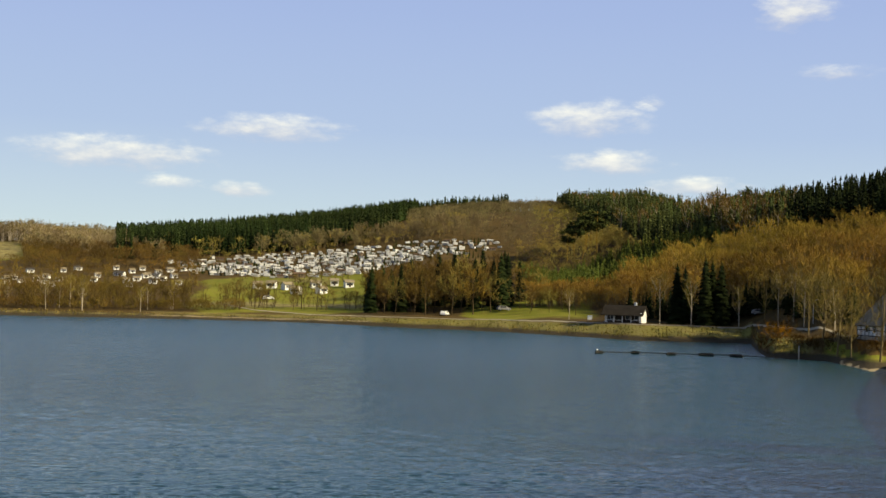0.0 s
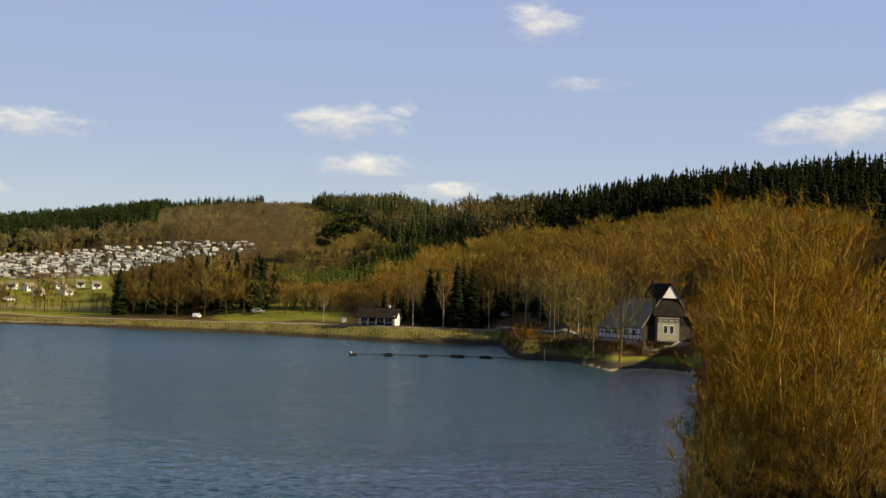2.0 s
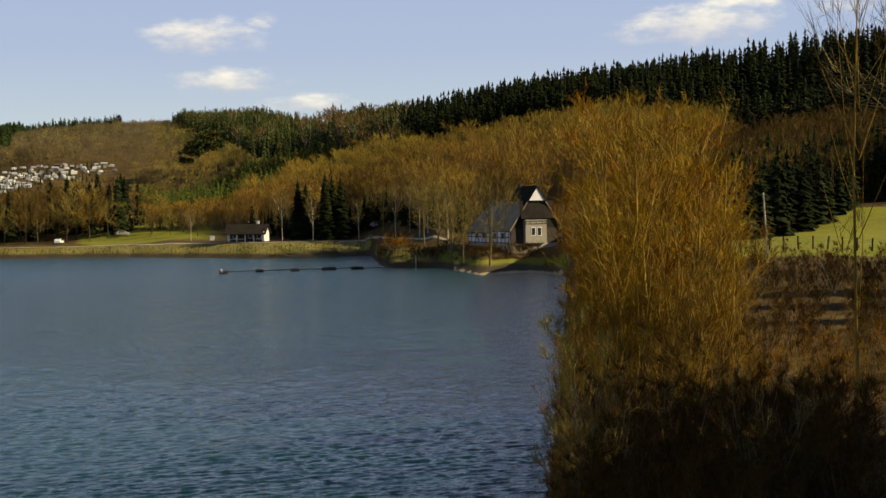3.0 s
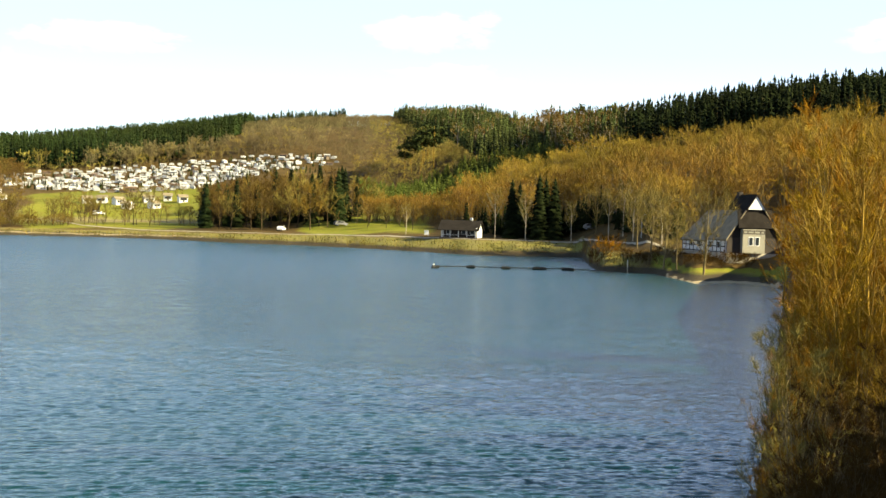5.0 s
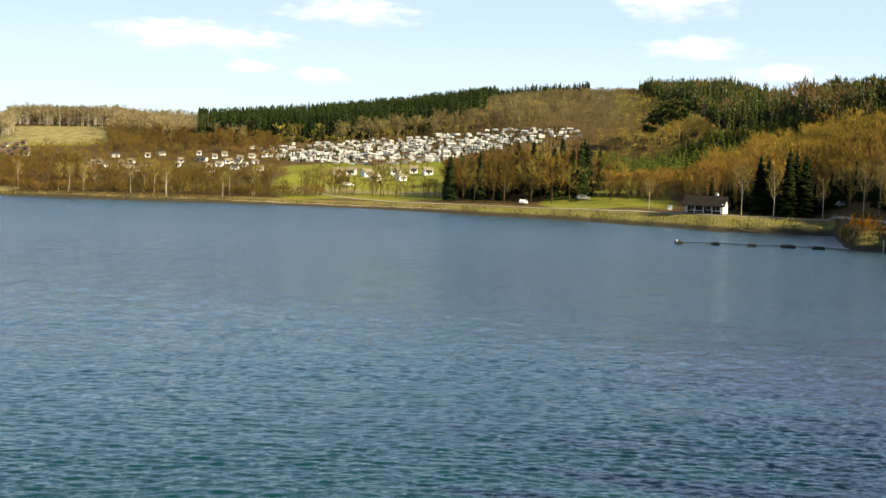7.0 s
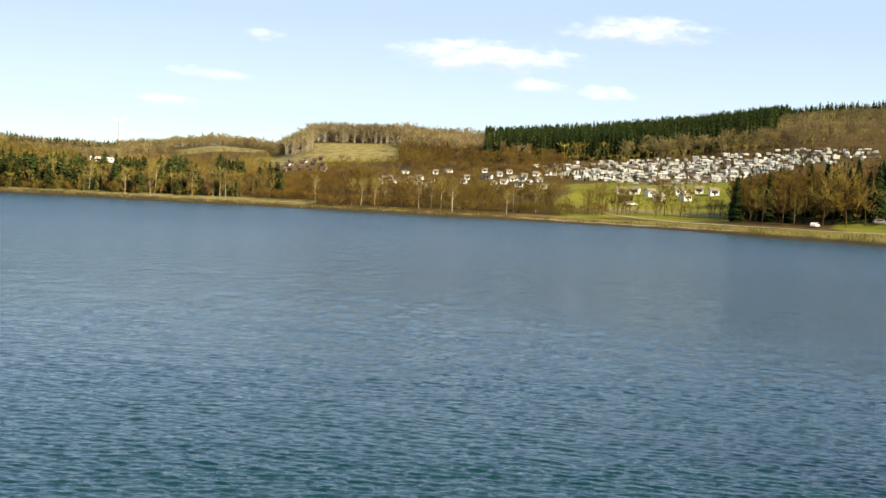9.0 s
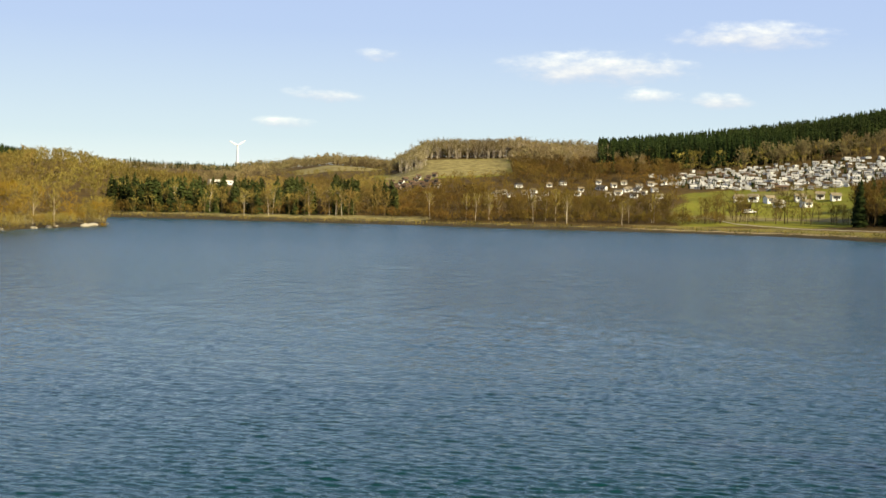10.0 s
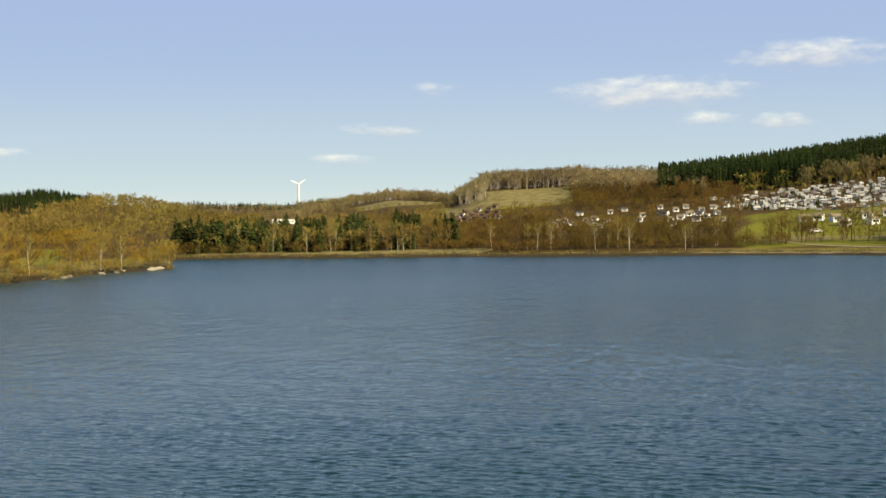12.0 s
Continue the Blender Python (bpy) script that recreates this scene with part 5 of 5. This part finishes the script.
def prism(points, axis, lo, hi, bm=None, bevel=0.0):
    """A profile (pairs) drawn out along 'x' or 'y'."""
    own = bmesh.new()
    mk = (lambda a, b, t: (a, t, b)) if axis == "y" else (lambda a, b, t: (t, a, b))
    A = [own.verts.new(mk(a, b, lo)) for a, b in points]
    B = [own.verts.new(mk(a, b, hi)) for a, b in points]
    own.faces.new(A)
    own.faces.new(B[::-1])
    for i in range(len(A)):
        j = (i + 1) % len(A)
        own.faces.new((A[i], B[i], B[j], A[j]))
    bmesh.ops.recalc_face_normals(own, faces=own.faces)
    if bevel:
        bmesh.ops.bevel(own, geom=own.edges[:], offset=bevel, segments=2, affect="EDGES", profile=0.6)
    return join(bm, own)


def rod(a, b, ra, rb=None, sides=8, bm=None):
    own = bmesh.new()
    a, b = Vector(a), Vector(b)
    bmesh.ops.create_cone(own, cap_ends=True, segments=sides, radius1=ra, radius2=ra if rb is None else rb, depth=(b - a).length)
    m = Matrix.Translation((a + b) / 2) @ (b - a).to_track_quat("Z", "Y").to_matrix().to_4x4()
    bmesh.ops.transform(own, matrix=m, verts=own.verts)
    return join(bm, own)


def stand(name, label, category, az, r, turn=0.0, z=None, group=""):
    """An Empty for a thing on the ground; its -y side faces the look-out, then it is turned (degrees)."""
    ob = tagged(new(name), label, category, group)
    ob.matrix_world = Matrix.Translation(polar(az, r, land_z(az, r) if z is None else z)) @ Matrix.Rotation(radians(az + turn), 4, "Z")
    return ob


def slope_roof(w, l, z0, z1, over=0.35, thick=0.18):
    """A gabled roof along x: half width w, half length l, eaves z0, ridge z1."""
    d = (z1 - z0) / w
    pts = [(-w - over, z0 - d * over), (0, z1), (w + over, z0 - d * over), (w + over, z0 - d * over - thick), (0, z1 - thick), (-w - over, z0 - d * over - thick)]
    return prism(pts, "x", -l - over, l + over)


def cabin():
    az, r = -8.45, 319
    t = stand("cabin", "small white lakeside cabin with a dark roof and porch", "cabin", az, r, -14)
    part("base", box(-5.0, 5.0, -3.2, 2.8, -0.8, 0.2), M_WOOD, t)
    # dark front wall: the shade under the porch is put into its colour
    part("wall", box(-4.4, 4.6, -1.1, 2.6, 0.2, 2.5), M_TIMBER, t, "front wall in a dark colour for the porch shade")
    part("gable_wall", prism([(-2.9, 0.2), (2.65, 0.2), (2.65, 2.45), (-0.1, 4.35), (-2.9, 2.45)], "x", 4.6, 4.85), M_WALL, t, "white gable end wall")
    part("gable_wall", prism([(-1.1, 0.2), (2.65, 0.2), (2.65, 2.45), (-0.1, 4.35), (-1.1, 3.6)], "x", -4.65, -4.4), M_WALL, t, "white gable end wall")
    part("roof", slope_roof(2.95, 4.9, 2.4, 4.55, 0.5, 0.16), M_ROOF_DARK, t)
    part("chimney", box(2.2, 2.8, 0.2, 0.8, 3.6, 5.3, 0.03), M_WALL, t)
    for x in (-4.4, -2.2, 0.0, 2.2, 4.4):
        part("post", box(x - 0.09, x + 0.09, -3.02, -2.84, 0.2, 2.2), M_WALL, t)
    part("beam", box(-4.6, 4.55, -3.03, -2.85, 2.15, 2.32), M_TIMBER, t)
    for k, (x0, x1) in enumerate(((-4.3, -2.3), (-2.1, -0.1), (2.3, 4.3))):
        part("railing", box(x0, x1, -3.0, -2.9, 0.75, 0.85), M_WALL, t)
    for x in (-3.0, 0.9, 3.2):
        f = part("window", box(x - 0.6, x + 0.6, -1.16, -1.103, 0.95, 2.0), M_WALL, t)
        part("pane", box(x - 0.5, x + 0.5, -1.2, -1.165, 1.05, 1.9), M_GLASS, f)
    part("door", box(-1.2, -0.4, -1.16, -1.103, 0.22, 2.1), M_TIMBER, t)
    return t


cabin()


# bay wall colour greyed to hold the shade that falls on it
M_BAY_SHADE = material("shaded_plaster", (0.31, 0.285, 0.215), 0.85, 0.2, 6.0, 0.3)


def timbered_house():
    """Half-timbered farmhouse: a steep front block with a white gable peak and a lower wing behind it."""
    az, r = -21.7, 227
    t = stand("farmhouse", "half-timbered white farmhouse with steep dark slate roofs", "house", az, r, 30, land_z(az, r) + 0.75)
    hw = 5.5
    # front block: gable faces -y, ridge along y
    part("plinth", box(-hw, hw, 0.1, 17.2, -1.5, 0.25), M_ROCK, t)
    part("wall", box(-hw + 0.2, hw - 0.2, 0.3, 6.4, 0.25, 3.0), M_TIMBER, t, "dark slate-hung ground floor wall")
    part("gable_wall", prism([(-hw + 0.2, 3.0), (hw - 0.2, 3.0), (1.75, 8.0), (-1.75, 8.0)], "y", 0.35, 0.65), M_ROOF_DARK, t, "slate-hung gable")
    part("gable_peak", prism([(-1.78, 8.02), (1.78, 8.02), (0, 10.45)], "y", -0.12, 0.6), M_WALL, t, "white gable peak")
    for s_ in (-1, 1):
        part("roof", prism([(s_ * (hw + 0.25), 2.6), (s_ * 1.85, 8.0), (s_ * 1.85, 7.75), (s_ * (hw + 0.12), 2.4)], "y", -0.1, 6.9), M_ROOF_GREY, t, "lower slate roof in a colour lightened for sunlight")
        part("upper_roof", prism([(s_ * 2.0, 7.95), (0, 10.75), (0, 10.5), (s_ * 1.85, 7.8)], "y", -0.3, 6.9), M_ROOF_DARK, t, "dark slate upper roof")
    part("apron_roof", prism([(-0.5, 4.75), (0.33, 7.98), (0.33, 7.78), (-0.36, 4.6)], "x", -3.5, 3.5), M_ROOF_DARK, t)
    part("bay", box(-2.7, 1.7, -0.55, 0.34, 0.3, 4.55), M_BAY_SHADE, t, "plastered bay with two windows, greyed for shade")
    for x in (-1.1, 0.15):
        f = part("window", box(x - 0.47, x + 0.47, -0.6, -0.553, 1.6, 3.2), M_WALL, t)
        part("pane", box(x - 0.34, x + 0.34, -0.63, -0.605, 1.72, 3.08), M_GLASS, f)
    for zz in (3.7, 4.2):
        part("timber", box(-2.73, 1.73, -0.59, -0.552, zz, zz + 0.14), M_TIMBER, t)
    for x in (-2.6, -1.75, -0.5, 0.8, 1.55):
        part("timber", box(x - 0.07, x + 0.07, -0.585, -0.552, 3.84, 4.2), M_TIMBER, t)
    # wing
    part("wing_wall", box(-hw, hw - 0.3, 6.45, 17.0, 0.25, 2.75), M_WALL, t, "white rendered wing wall")
    for s_ in (-1, 1):
        part("wing_roof", prism([(s_ * (hw + 0.6), 2.25), (0, 7.9), (0, 7.68), (s_ * (hw + 0.45), 2.05)], "y", 6.95, 17.4), M_ROOF_GREY, t, "wing slate roof in a colour lightened for sunlight")
    part("wing_gable", prism([(-hw, 2.75), (hw, 2.75), (0, 7.6)], "y", 16.7, 17.0), M_WALL, t)
    part("side_wall", box(-hw - 0.02, -hw + 0.195, 0.5, 6.4, 0.25, 2.7), M_WALL, t, "white half-timbered side wall")
    xf = -hw - 0.02
    for k in range(12):
        y = 0.6 + 1.48 * k
        part("timber", box(xf - 0.05, xf - 0.002, y - 0.09, y + 0.09, 0.25, 2.7), M_TIMBER, t)
    for zz in (0.3, 1.3, 2.45):
        part("timber", box(xf - 0.06, xf - 0.003, 0.5, 17.0, zz, zz + 0.17), M_TIMBER, t)
    for y in (2.8, 5.76, 10.2, 13.2):
        f = part("window", box(xf - 0.07, xf - 0.004, y - 0.55, y + 0.55, 1.05, 2.2), M_WALL, t)
        part("pane", box(xf - 0.085, xf - 0.072, y - 0.45, y + 0.45, 1.13, 2.12), M_GLASS, f)
    part("chimney", box(-0.4, 0.4, 5.4, 6.2, 9.8, 11.2, 0.04), M_TIMBER, t)


timbered_house()


def floating_boom():
    """Pontoon line off the point: floats joined by beams."""
    t = tagged(new("floating_boom"), "line of weathered floats and beams lying on the water", "pontoon")
    az = [-7.3, -8.93, -10.53, -12.1, -13.42, -15.0]
    rr = [223, 226, 226, 228, 228, 226]
    P = [polar(a, r, 0.18) for a, r in zip(az, rr)]
    for k, p in enumerate(P[:-1]):
        w = (0.7, 0.75, 0.8, 1.3, 1.2)[k]
        d = (P[k + 1] - p).normalized()
        bm = rod((-w, 0, 0), (w, 0, 0), 0.32, sides=10)
        bmesh.ops.bevel(bm, geom=[e for e in bm.edges], offset=0.06, segments=1, affect="EDGES")
        f = part("float", bm, M_WET, t)
        f.matrix_world = Matrix.Translation(p) @ Matrix.Rotation(math.atan2(d.y, d.x), 4, "Z")
        part("deck", box(-w * 0.9, w * 0.9, -0.3, 0.3, 0.33, 0.39), M_WET, f)
        if k == 0:
            part("buoy", rod((-w * 0.5, 0, 0.39), (-w * 0.5, 0, 0.62), 0.17, 0.11, sides=10), M_WALL, f, "white buoy")
    for a, b in zip(P[:-1], P[1:]):
        for off in (-0.35, 0.35):
            side = Vector(((b - a).y, -(b - a).x, 0)).normalized() * off
            part("beam", rod(a + side + Vector((0, 0, 0.12)), b + side + Vector((0, 0, 0.12)), 0.07, sides=6), M_WET, t)


floating_boom()


def caravan(kind):
    """One of the camp's dwellings, standing at the origin with its long side along x."""
    t = new("caravan" if kind < 3 else "chalet")
    if kind < 3:
        h, l = 2.45, (2.6, 2.9, 2.3)[kind]
        part("body", prism([(-l, 0.55), (-l * 0.94, 0.4), (l * 0.94, 0.4), (l, 0.6), (l * 0.97, 1.7), (l * 0.86, h), (-l * 0.86, h), (-l * 0.97, 1.7)], "y", -1.1, 1.1, bevel=0.06), M_CARAVAN, t)
        for x in (-l * 0.5, l * 0.5):
            part("window", box(x - 0.5, x + 0.5, -1.13, -1.09, 1.3, 1.95), M_GLASS, t)
        part("end_window", box(l * 0.955, l * 0.99, -0.7, 0.7, 1.3, 1.75), M_GLASS, t)
        for y in (-1.05, 1.05):
            part("wheel", rod((0.2, y - 0.1, 0.32), (0.2, y + 0.1, 0.32), 0.32, sides=10), M_RUBBER, t)
        if kind == 1:
            part("awning", prism([(-1.1, 0.0), (-1.14, 2.4), (-3.4, 1.95), (-3.5, 0.0)], "x", -2.2, 2.2), M_AWNING, t, "grey canvas awning")
        else:
            part("step", box(-0.35, 0.35, -1.5, -1.12, 0, 0.25), M_WOOD, t)
    else:
        w, l = 1.7, (3.2, 3.8)[kind - 3]
        part("body", prism([(-w, -0.5), (w, -0.5), (w, 2.3), (0, 3.1), (-w, 2.3)], "x", -l, l), M_CARAVAN if kind == 3 else M_WOOD, t)
        part("roof", slope_roof(w, l, 2.32, 3.2, 0.3, 0.1), M_AWNING if kind == 3 else M_ROOF_RED, t)
        for x in (-l * 0.55, l * 0.45):
            part("window", box(x - 0.55, x + 0.55, -w - 0.03, -w + 0.01, 0.9, 1.9), M_GLASS, t)
        part("door", box(-0.4, 0.4, -w - 0.03, -w + 0.01, 0.0, 1.95), M_TIMBER, t)
    return t


M_AWNING = material("canvas_awning", (0.5, 0.48, 0.44), 0.9, 0.12, 5.0, 0.1, objvar=0.25)


def camp():
    rng = random.Random(11)
    labels = ["white touring caravan pitched on the hillside camp", "white touring caravan with a grey awning on the camp", "short cream caravan pitched on the hillside camp",
              "pale mobile home with a low grey roof on the camp", "brown wooden chalet with a red-brown roof on the camp"]
    protos = []
    for k in range(5):
        protos.append(tagged(caravan(k), labels[k], "caravan" if k < 3 else "chalet", "dwellings of the hillside camp"))
    used = [False] * 5
    r = 512.0
    while r < 640:
        az = -2.9 + rng.uniform(0, 0.5)
        while az < 12.2:
            lo = np.interp(az, [-2.5, 0, 2, 4, 7, 12], [592, 575, 545, 522, 512, 545])
            hi = np.interp(az, [-2.5, 0, 5, 10, 12.2], [618, 625, 640, 622, 598])
            thin = 0.55 if az > 9.5 else 0.9
            if lo <= r <= hi and rng.random() < thin:
                a, d = az + rng.uniform(-0.15, 0.15), r + rng.uniform(-3, 3)
                k = rng.choices(range(5), (5, 4, 4, 3, 0.7))[0]
                m = Matrix.Translation(polar(a, d, land_z(a, d) - 0.05)) @ Matrix.Rotation(radians(a + rng.choice((5, -12, 18, 172, 190, 80, 100)) + rng.uniform(-12, 12)), 4, "Z")
                m = m @ Matrix.Scale(0.68, 4)
                if used[k]:
                    copy_thing(protos[k], m)
                else:
                    protos[k].matrix_world, used[k] = m, True
            az += rng.uniform(0.29, 0.5)
        r += 5.8


camp()


def bungalow(az, r, turn, w, roof, wall=None, label="small white bungalow on the meadow slope", group="bungalows on the slope"):
    t = stand("bungalow", label, "house", az, r, turn, group=group)
    part("wall", prism([(-1.9, -1.0), (1.9, -1.0), (1.9, 2.4), (0, 3.3), (-1.9, 2.4)], "x", -w, w), wall or M_WALL, t)
    part("roof", slope_roof(1.95, w, 2.42, 3.45, 0.35, 0.12), roof, t)
    for x in (-w * 0.5, w * 0.5):
        part("window", box(x - 0.5, x + 0.5, -1.94, -1.89, 0.8, 1.8), M_GLASS, t)
    part("door", box(-0.4, 0.4, -1.94, -1.89, 0.0, 1.95), M_TIMBER, t)
    return t


for az, r, turn, w in ((8.4, 478, 10, 1.9), (7.75, 480, -15, 2.0), (7.05, 474, 30, 2.1), (6.65, 460, -25, 1.9), (5.75, 480, 12, 2.2), (5.5, 462, 40, 2.0), (4.9, 486, 0, 1.8), (4.25, 478, 15, 1.9)):
    bungalow(az, r, turn, w, M_ROOF_GREY).scale = (0.85, 0.85, 0.85)
for k, (az, r) in enumerate(HUTS):
    bungalow(az, r, (k * 37) % 60 - 30, 1.9 + 0.3 * (k % 3), M_ROOF_SLATE if k % 3 == 2 else M_ROOF_GREY, label="white holiday hut among the leafless shore trees", group="huts in the shore wood").scale = (0.58, 0.58, 0.58)
for k in range(26):
    bungalow(22.0 + 0.095 * k + 0.05 * math.sin(k * 5.1), 532 + 10 * ((k * 3) % 7) + 6 * math.sin(k * 3.7), (k * 53) % 50 - 25, 1.6, M_ROOF_RED, M_WALL if k % 9 == 0 else M_TIMBER if k % 3 == 0 else M_WOOD, "red-brown wooden hut below the hill meadow", "huts below the hill meadow").scale = (0.66, 0.66, 0.66)


def far_works():
    for az, r, w, h in ((32.2, 650, 2.7, 2.6), (31.55, 655, 3.3, 2.2)):
        t = stand("factory_hall", "white flat-roofed hall on the distant rise", "building", az, r, 8, group="halls on the distant rise")
        part("wall", box(-w, w, -4, 4, -2, h), M_WALL, t)
        part("roof", box(-w - 0.2, w + 0.2, -4.2, 4.2, h, h + 0.3), M_ROOF_GREY, t)
        for x in (-0.5, 0.15, 0.7):
            part("window", box(x * w - 0.5, x * w + 0.5, -4.05, -3.99, 0.9, 1.5), M_GLASS, t)


far_works()


def wind_turbine():
    az, r = 31.17, 2600
    z0 = land_z(az, r)
    hub = 10.5 + r * math.tan(radians(1.85))
    t = stand("wind_turbine", "white three-bladed wind turbine on the horizon", "wind turbine", az, r, 0, z0)
    H = hub - z0
    part("tower", rod((0, 0, -1), (0, 0, H), 3.0, 1.9, 20), M_TURBINE, t)
    part("nacelle", box(-1.8, 1.8, -4.5, 4.5, H - 1.0, H + 2.6, 0.5), M_TURBINE, t)
    h = part("rotor_hub", rod((0, -4.5, H + 0.8), (0, -6.6, H + 0.8), 1.6, 0.6, 12), M_TURBINE, t)
    for a in (57, -63, 177):
        bm = bmesh.new()
        secs = [(0, 0.9, 0.9), (5, 1.9, 0.6), (12, 1.3, 0.4), (19, 0.35, 0.15)]
        rings = []
        for d, w, th in secs:
            rings.append([bm.verts.new((sx * w, -5.6 + sy * th, d)) for sx, sy in ((-1, 0), (0, -1), (1, 0), (0, 1))])
        for p, q in zip(rings[:-1], rings[1:]):
            for i in range(4):
                bm.faces.new((p[i], p[(i + 1) % 4], q[(i + 1) % 4], q[i]))
        bm.faces.new(rings[-1])
        bmesh.ops.transform(bm, matrix=Matrix.Translation((0, 0, H + 0.8)) @ Matrix.Rotation(radians(a), 4, "Y"), verts=bm.verts)
        bmesh.ops.recalc_face_normals(bm, faces=bm.faces)
        part("blade", bm, M_TURBINE, t)


wind_turbine()


def pasture_fence():
    t = tagged(new("pasture_fence"), "dark wooden post and wire fence along the pasture", "fence")
    last = None
    rng = random.Random(3)
    me = None
    for k in range(46):
        az = -29.6 - 0.62 * k
        r = 127 + 1.5 * math.sin(k * 0.3)
        p = polar(az, r, land_z(az, r))
        bm = box(-0.07, 0.07, -0.07, 0.07, -0.3, 1.25, 0.015)
        ob = part("post", bm, M_TIMBER, t)
        ob.matrix_world = Matrix.Translation(p) @ Euler((rng.gauss(0, 0.04), rng.gauss(0, 0.06), az)).to_matrix().to_4x4()
        if last is not None:
            for h in (0.55, 1.0):
                part("wire", rod(last + Vector((0, 0, h)), p + Vector((0, 0, h)), 0.012, sides=5), M_METAL, t)
        last = p


pasture_fence()


def poles():
    t = stand("wooden_pole", "slender weathered pole standing in the pasture", "pole", -31.95, 121)
    part("shaft", rod((0.15, 0, -0.3), (-0.25, 0, 6.2), 0.1, 0.07, 10), M_BARK_PALE, t)
    part("cap", rod((-0.25, 0, 6.2), (-0.26, 0, 6.3), 0.09, 0.05, 10), M_METAL, t)
    t = stand("leaning_stake", "leaning bare stake in the brushwood", "stake", -34.6, 100)
    part("shaft", rod((0.7, 0, -0.5), (-0.7, 0, 2.6), 0.06, 0.04, 8), M_BARK_PALE, t)
    part("collar", rod((-0.2, 0, 1.5), (-0.25, 0, 1.62), 0.07, 0.07, 8), M_METAL, t)
    t = stand("street_lamp", "grey street lamp beside the lakeside road", "street lamp", -16.68, 268)
    part("pole", rod((0, 0, -0.2), (0, 0, 4.6), 0.09, 0.06, 10), M_METAL, t)
    part("arm", rod((0, 0, 4.55), (0.7, -0.1, 4.9), 0.05, 0.04, 8), M_METAL, t)
    part("lamp_head", box(0.45, 1.1, -0.25, 0.1, 4.85, 5.05, 0.04), M_WALL, t)
    t = stand("mooring_post", "pale post standing at the waterline", "post", -16.1, float(table(SHORE, -16.1)) + 1.0)
    part("shaft", rod((0, 0, -1.0), (0, 0, 2.2), 0.12, 0.11, 10), M_BARK_PALE, t)
    part("cap", rod((0, 0, 2.2), (0, 0, 2.3), 0.13, 0.05, 10), M_METAL, t)
    t = stand("notice_board", "small white notice board beside the cabin", "notice board", -6.85, 327)
    part("board", box(-0.6, 0.6, -0.05, 0.05, 0.5, 1.7, 0.02), M_WALL, t)
    for x in (-0.45, 0.45):
        part("leg", box(x - 0.05, x + 0.05, 0.055, 0.13, -0.2, 1.6), M_WOOD, t)


poles()


def car(az, r, turn, paint, label):
    t = stand("car", label, "car", az, r, turn, group="cars parked by the lake")
    part("body", prism([(-2.1, 0.35), (2.1, 0.35), (2.15, 0.8), (1.2, 0.95), (0.7, 1.42), (-1.3, 1.45), (-2.0, 0.95)], "y", -0.85, 0.85, bevel=0.07), paint, t)
    part("side_window", box(-1.25, 0.6, -0.87, -0.84, 0.95, 1.35), M_GLASS, t)
    part("windscreen", prism([(0.78, 1.37), (1.22, 0.99), (1.24, 1.01), (0.80, 1.39)], "y", -0.7, 0.7), M_GLASS, t)
    for x in (-1.3, 1.35):
        for y in (-0.8, 0.8):
            w = part("wheel", rod((x, y - 0.1, 0.32), (x, y + 0.1, 0.32), 0.32, sides=12), M_RUBBER, t)
            part("rim", rod((x, y - 0.11, 0.32), (x, y + 0.11, 0.32), 0.18, sides=10), M_METAL, w)


car(-0.2, 372, 75, M_WALL, "white car parked under the shore trees")
car(-2.9, 378, 20, M_CARBODY, "dark car parked beside the shore meadow")
car(7.9, 440, 20, M_WALL, "white car parked at the meadow track")
car(-14.4, 322, 5, M_CARBODY, "grey car parked beside the lakeside road")


def shelter():
    t = stand("shelter", "dark open-fronted shelter at the meadow track", "shelter", 8.15, 446, 10)
    part("wall", box(-2.2, 2.2, 1.4, 1.6, -0.6, 2.3), M_TIMBER, t)
    for x in (-2.1, 2.1):
        part("side_wall", box(x - 0.1, x + 0.1, -1.4, 1.395, -0.6, 2.3), M_TIMBER, t)
    part("roof", prism([(-1.8, 2.5), (1.9, 2.3), (1.9, 2.45), (-1.8, 2.65)], "x", -2.5, 2.5), M_ROOF_DARK, t)


shelter()


def shore_rocks():
    rng = random.Random(21)
    for k in range(13):
        az = 37.2 + 6.5 * rng.random() ** 1.6
        r = float(table(SHORE, az)) + rng.uniform(0.5, 2.5)
        bm = bmesh.new()
        bmesh.ops.create_icosphere(bm, subdivisions=2, radius=1.0)
        for v in bm.verts:
            v.co *= 1 + 0.28 * noise.noise(v.co * 1.3 + Vector((k * 3.1, 0, 0)))
            v.co = Vector((v.co.x * 1.2, v.co.y * 0.8, v.co.z * 0.5))
        me = bpy.data.meshes.new("boulder")
        bm.to_mesh(me)
        bm.free()
        me.materials.append(M_ROCK)
        ob = tagged(new("boulder", me), "pale weathered boulder at the headland waterline", "boulder", "boulders on the headland")
        s = rng.uniform(0.35, 1.0)
        ob.matrix_world = Matrix.Translation(polar(az, r, max(land_z(az, r), -0.1) + 0.15 * s)) @ Matrix.Rotation(rng.uniform(0, 6), 4, "Z") @ Matrix.Scale(s, 4)


shore_rocks()
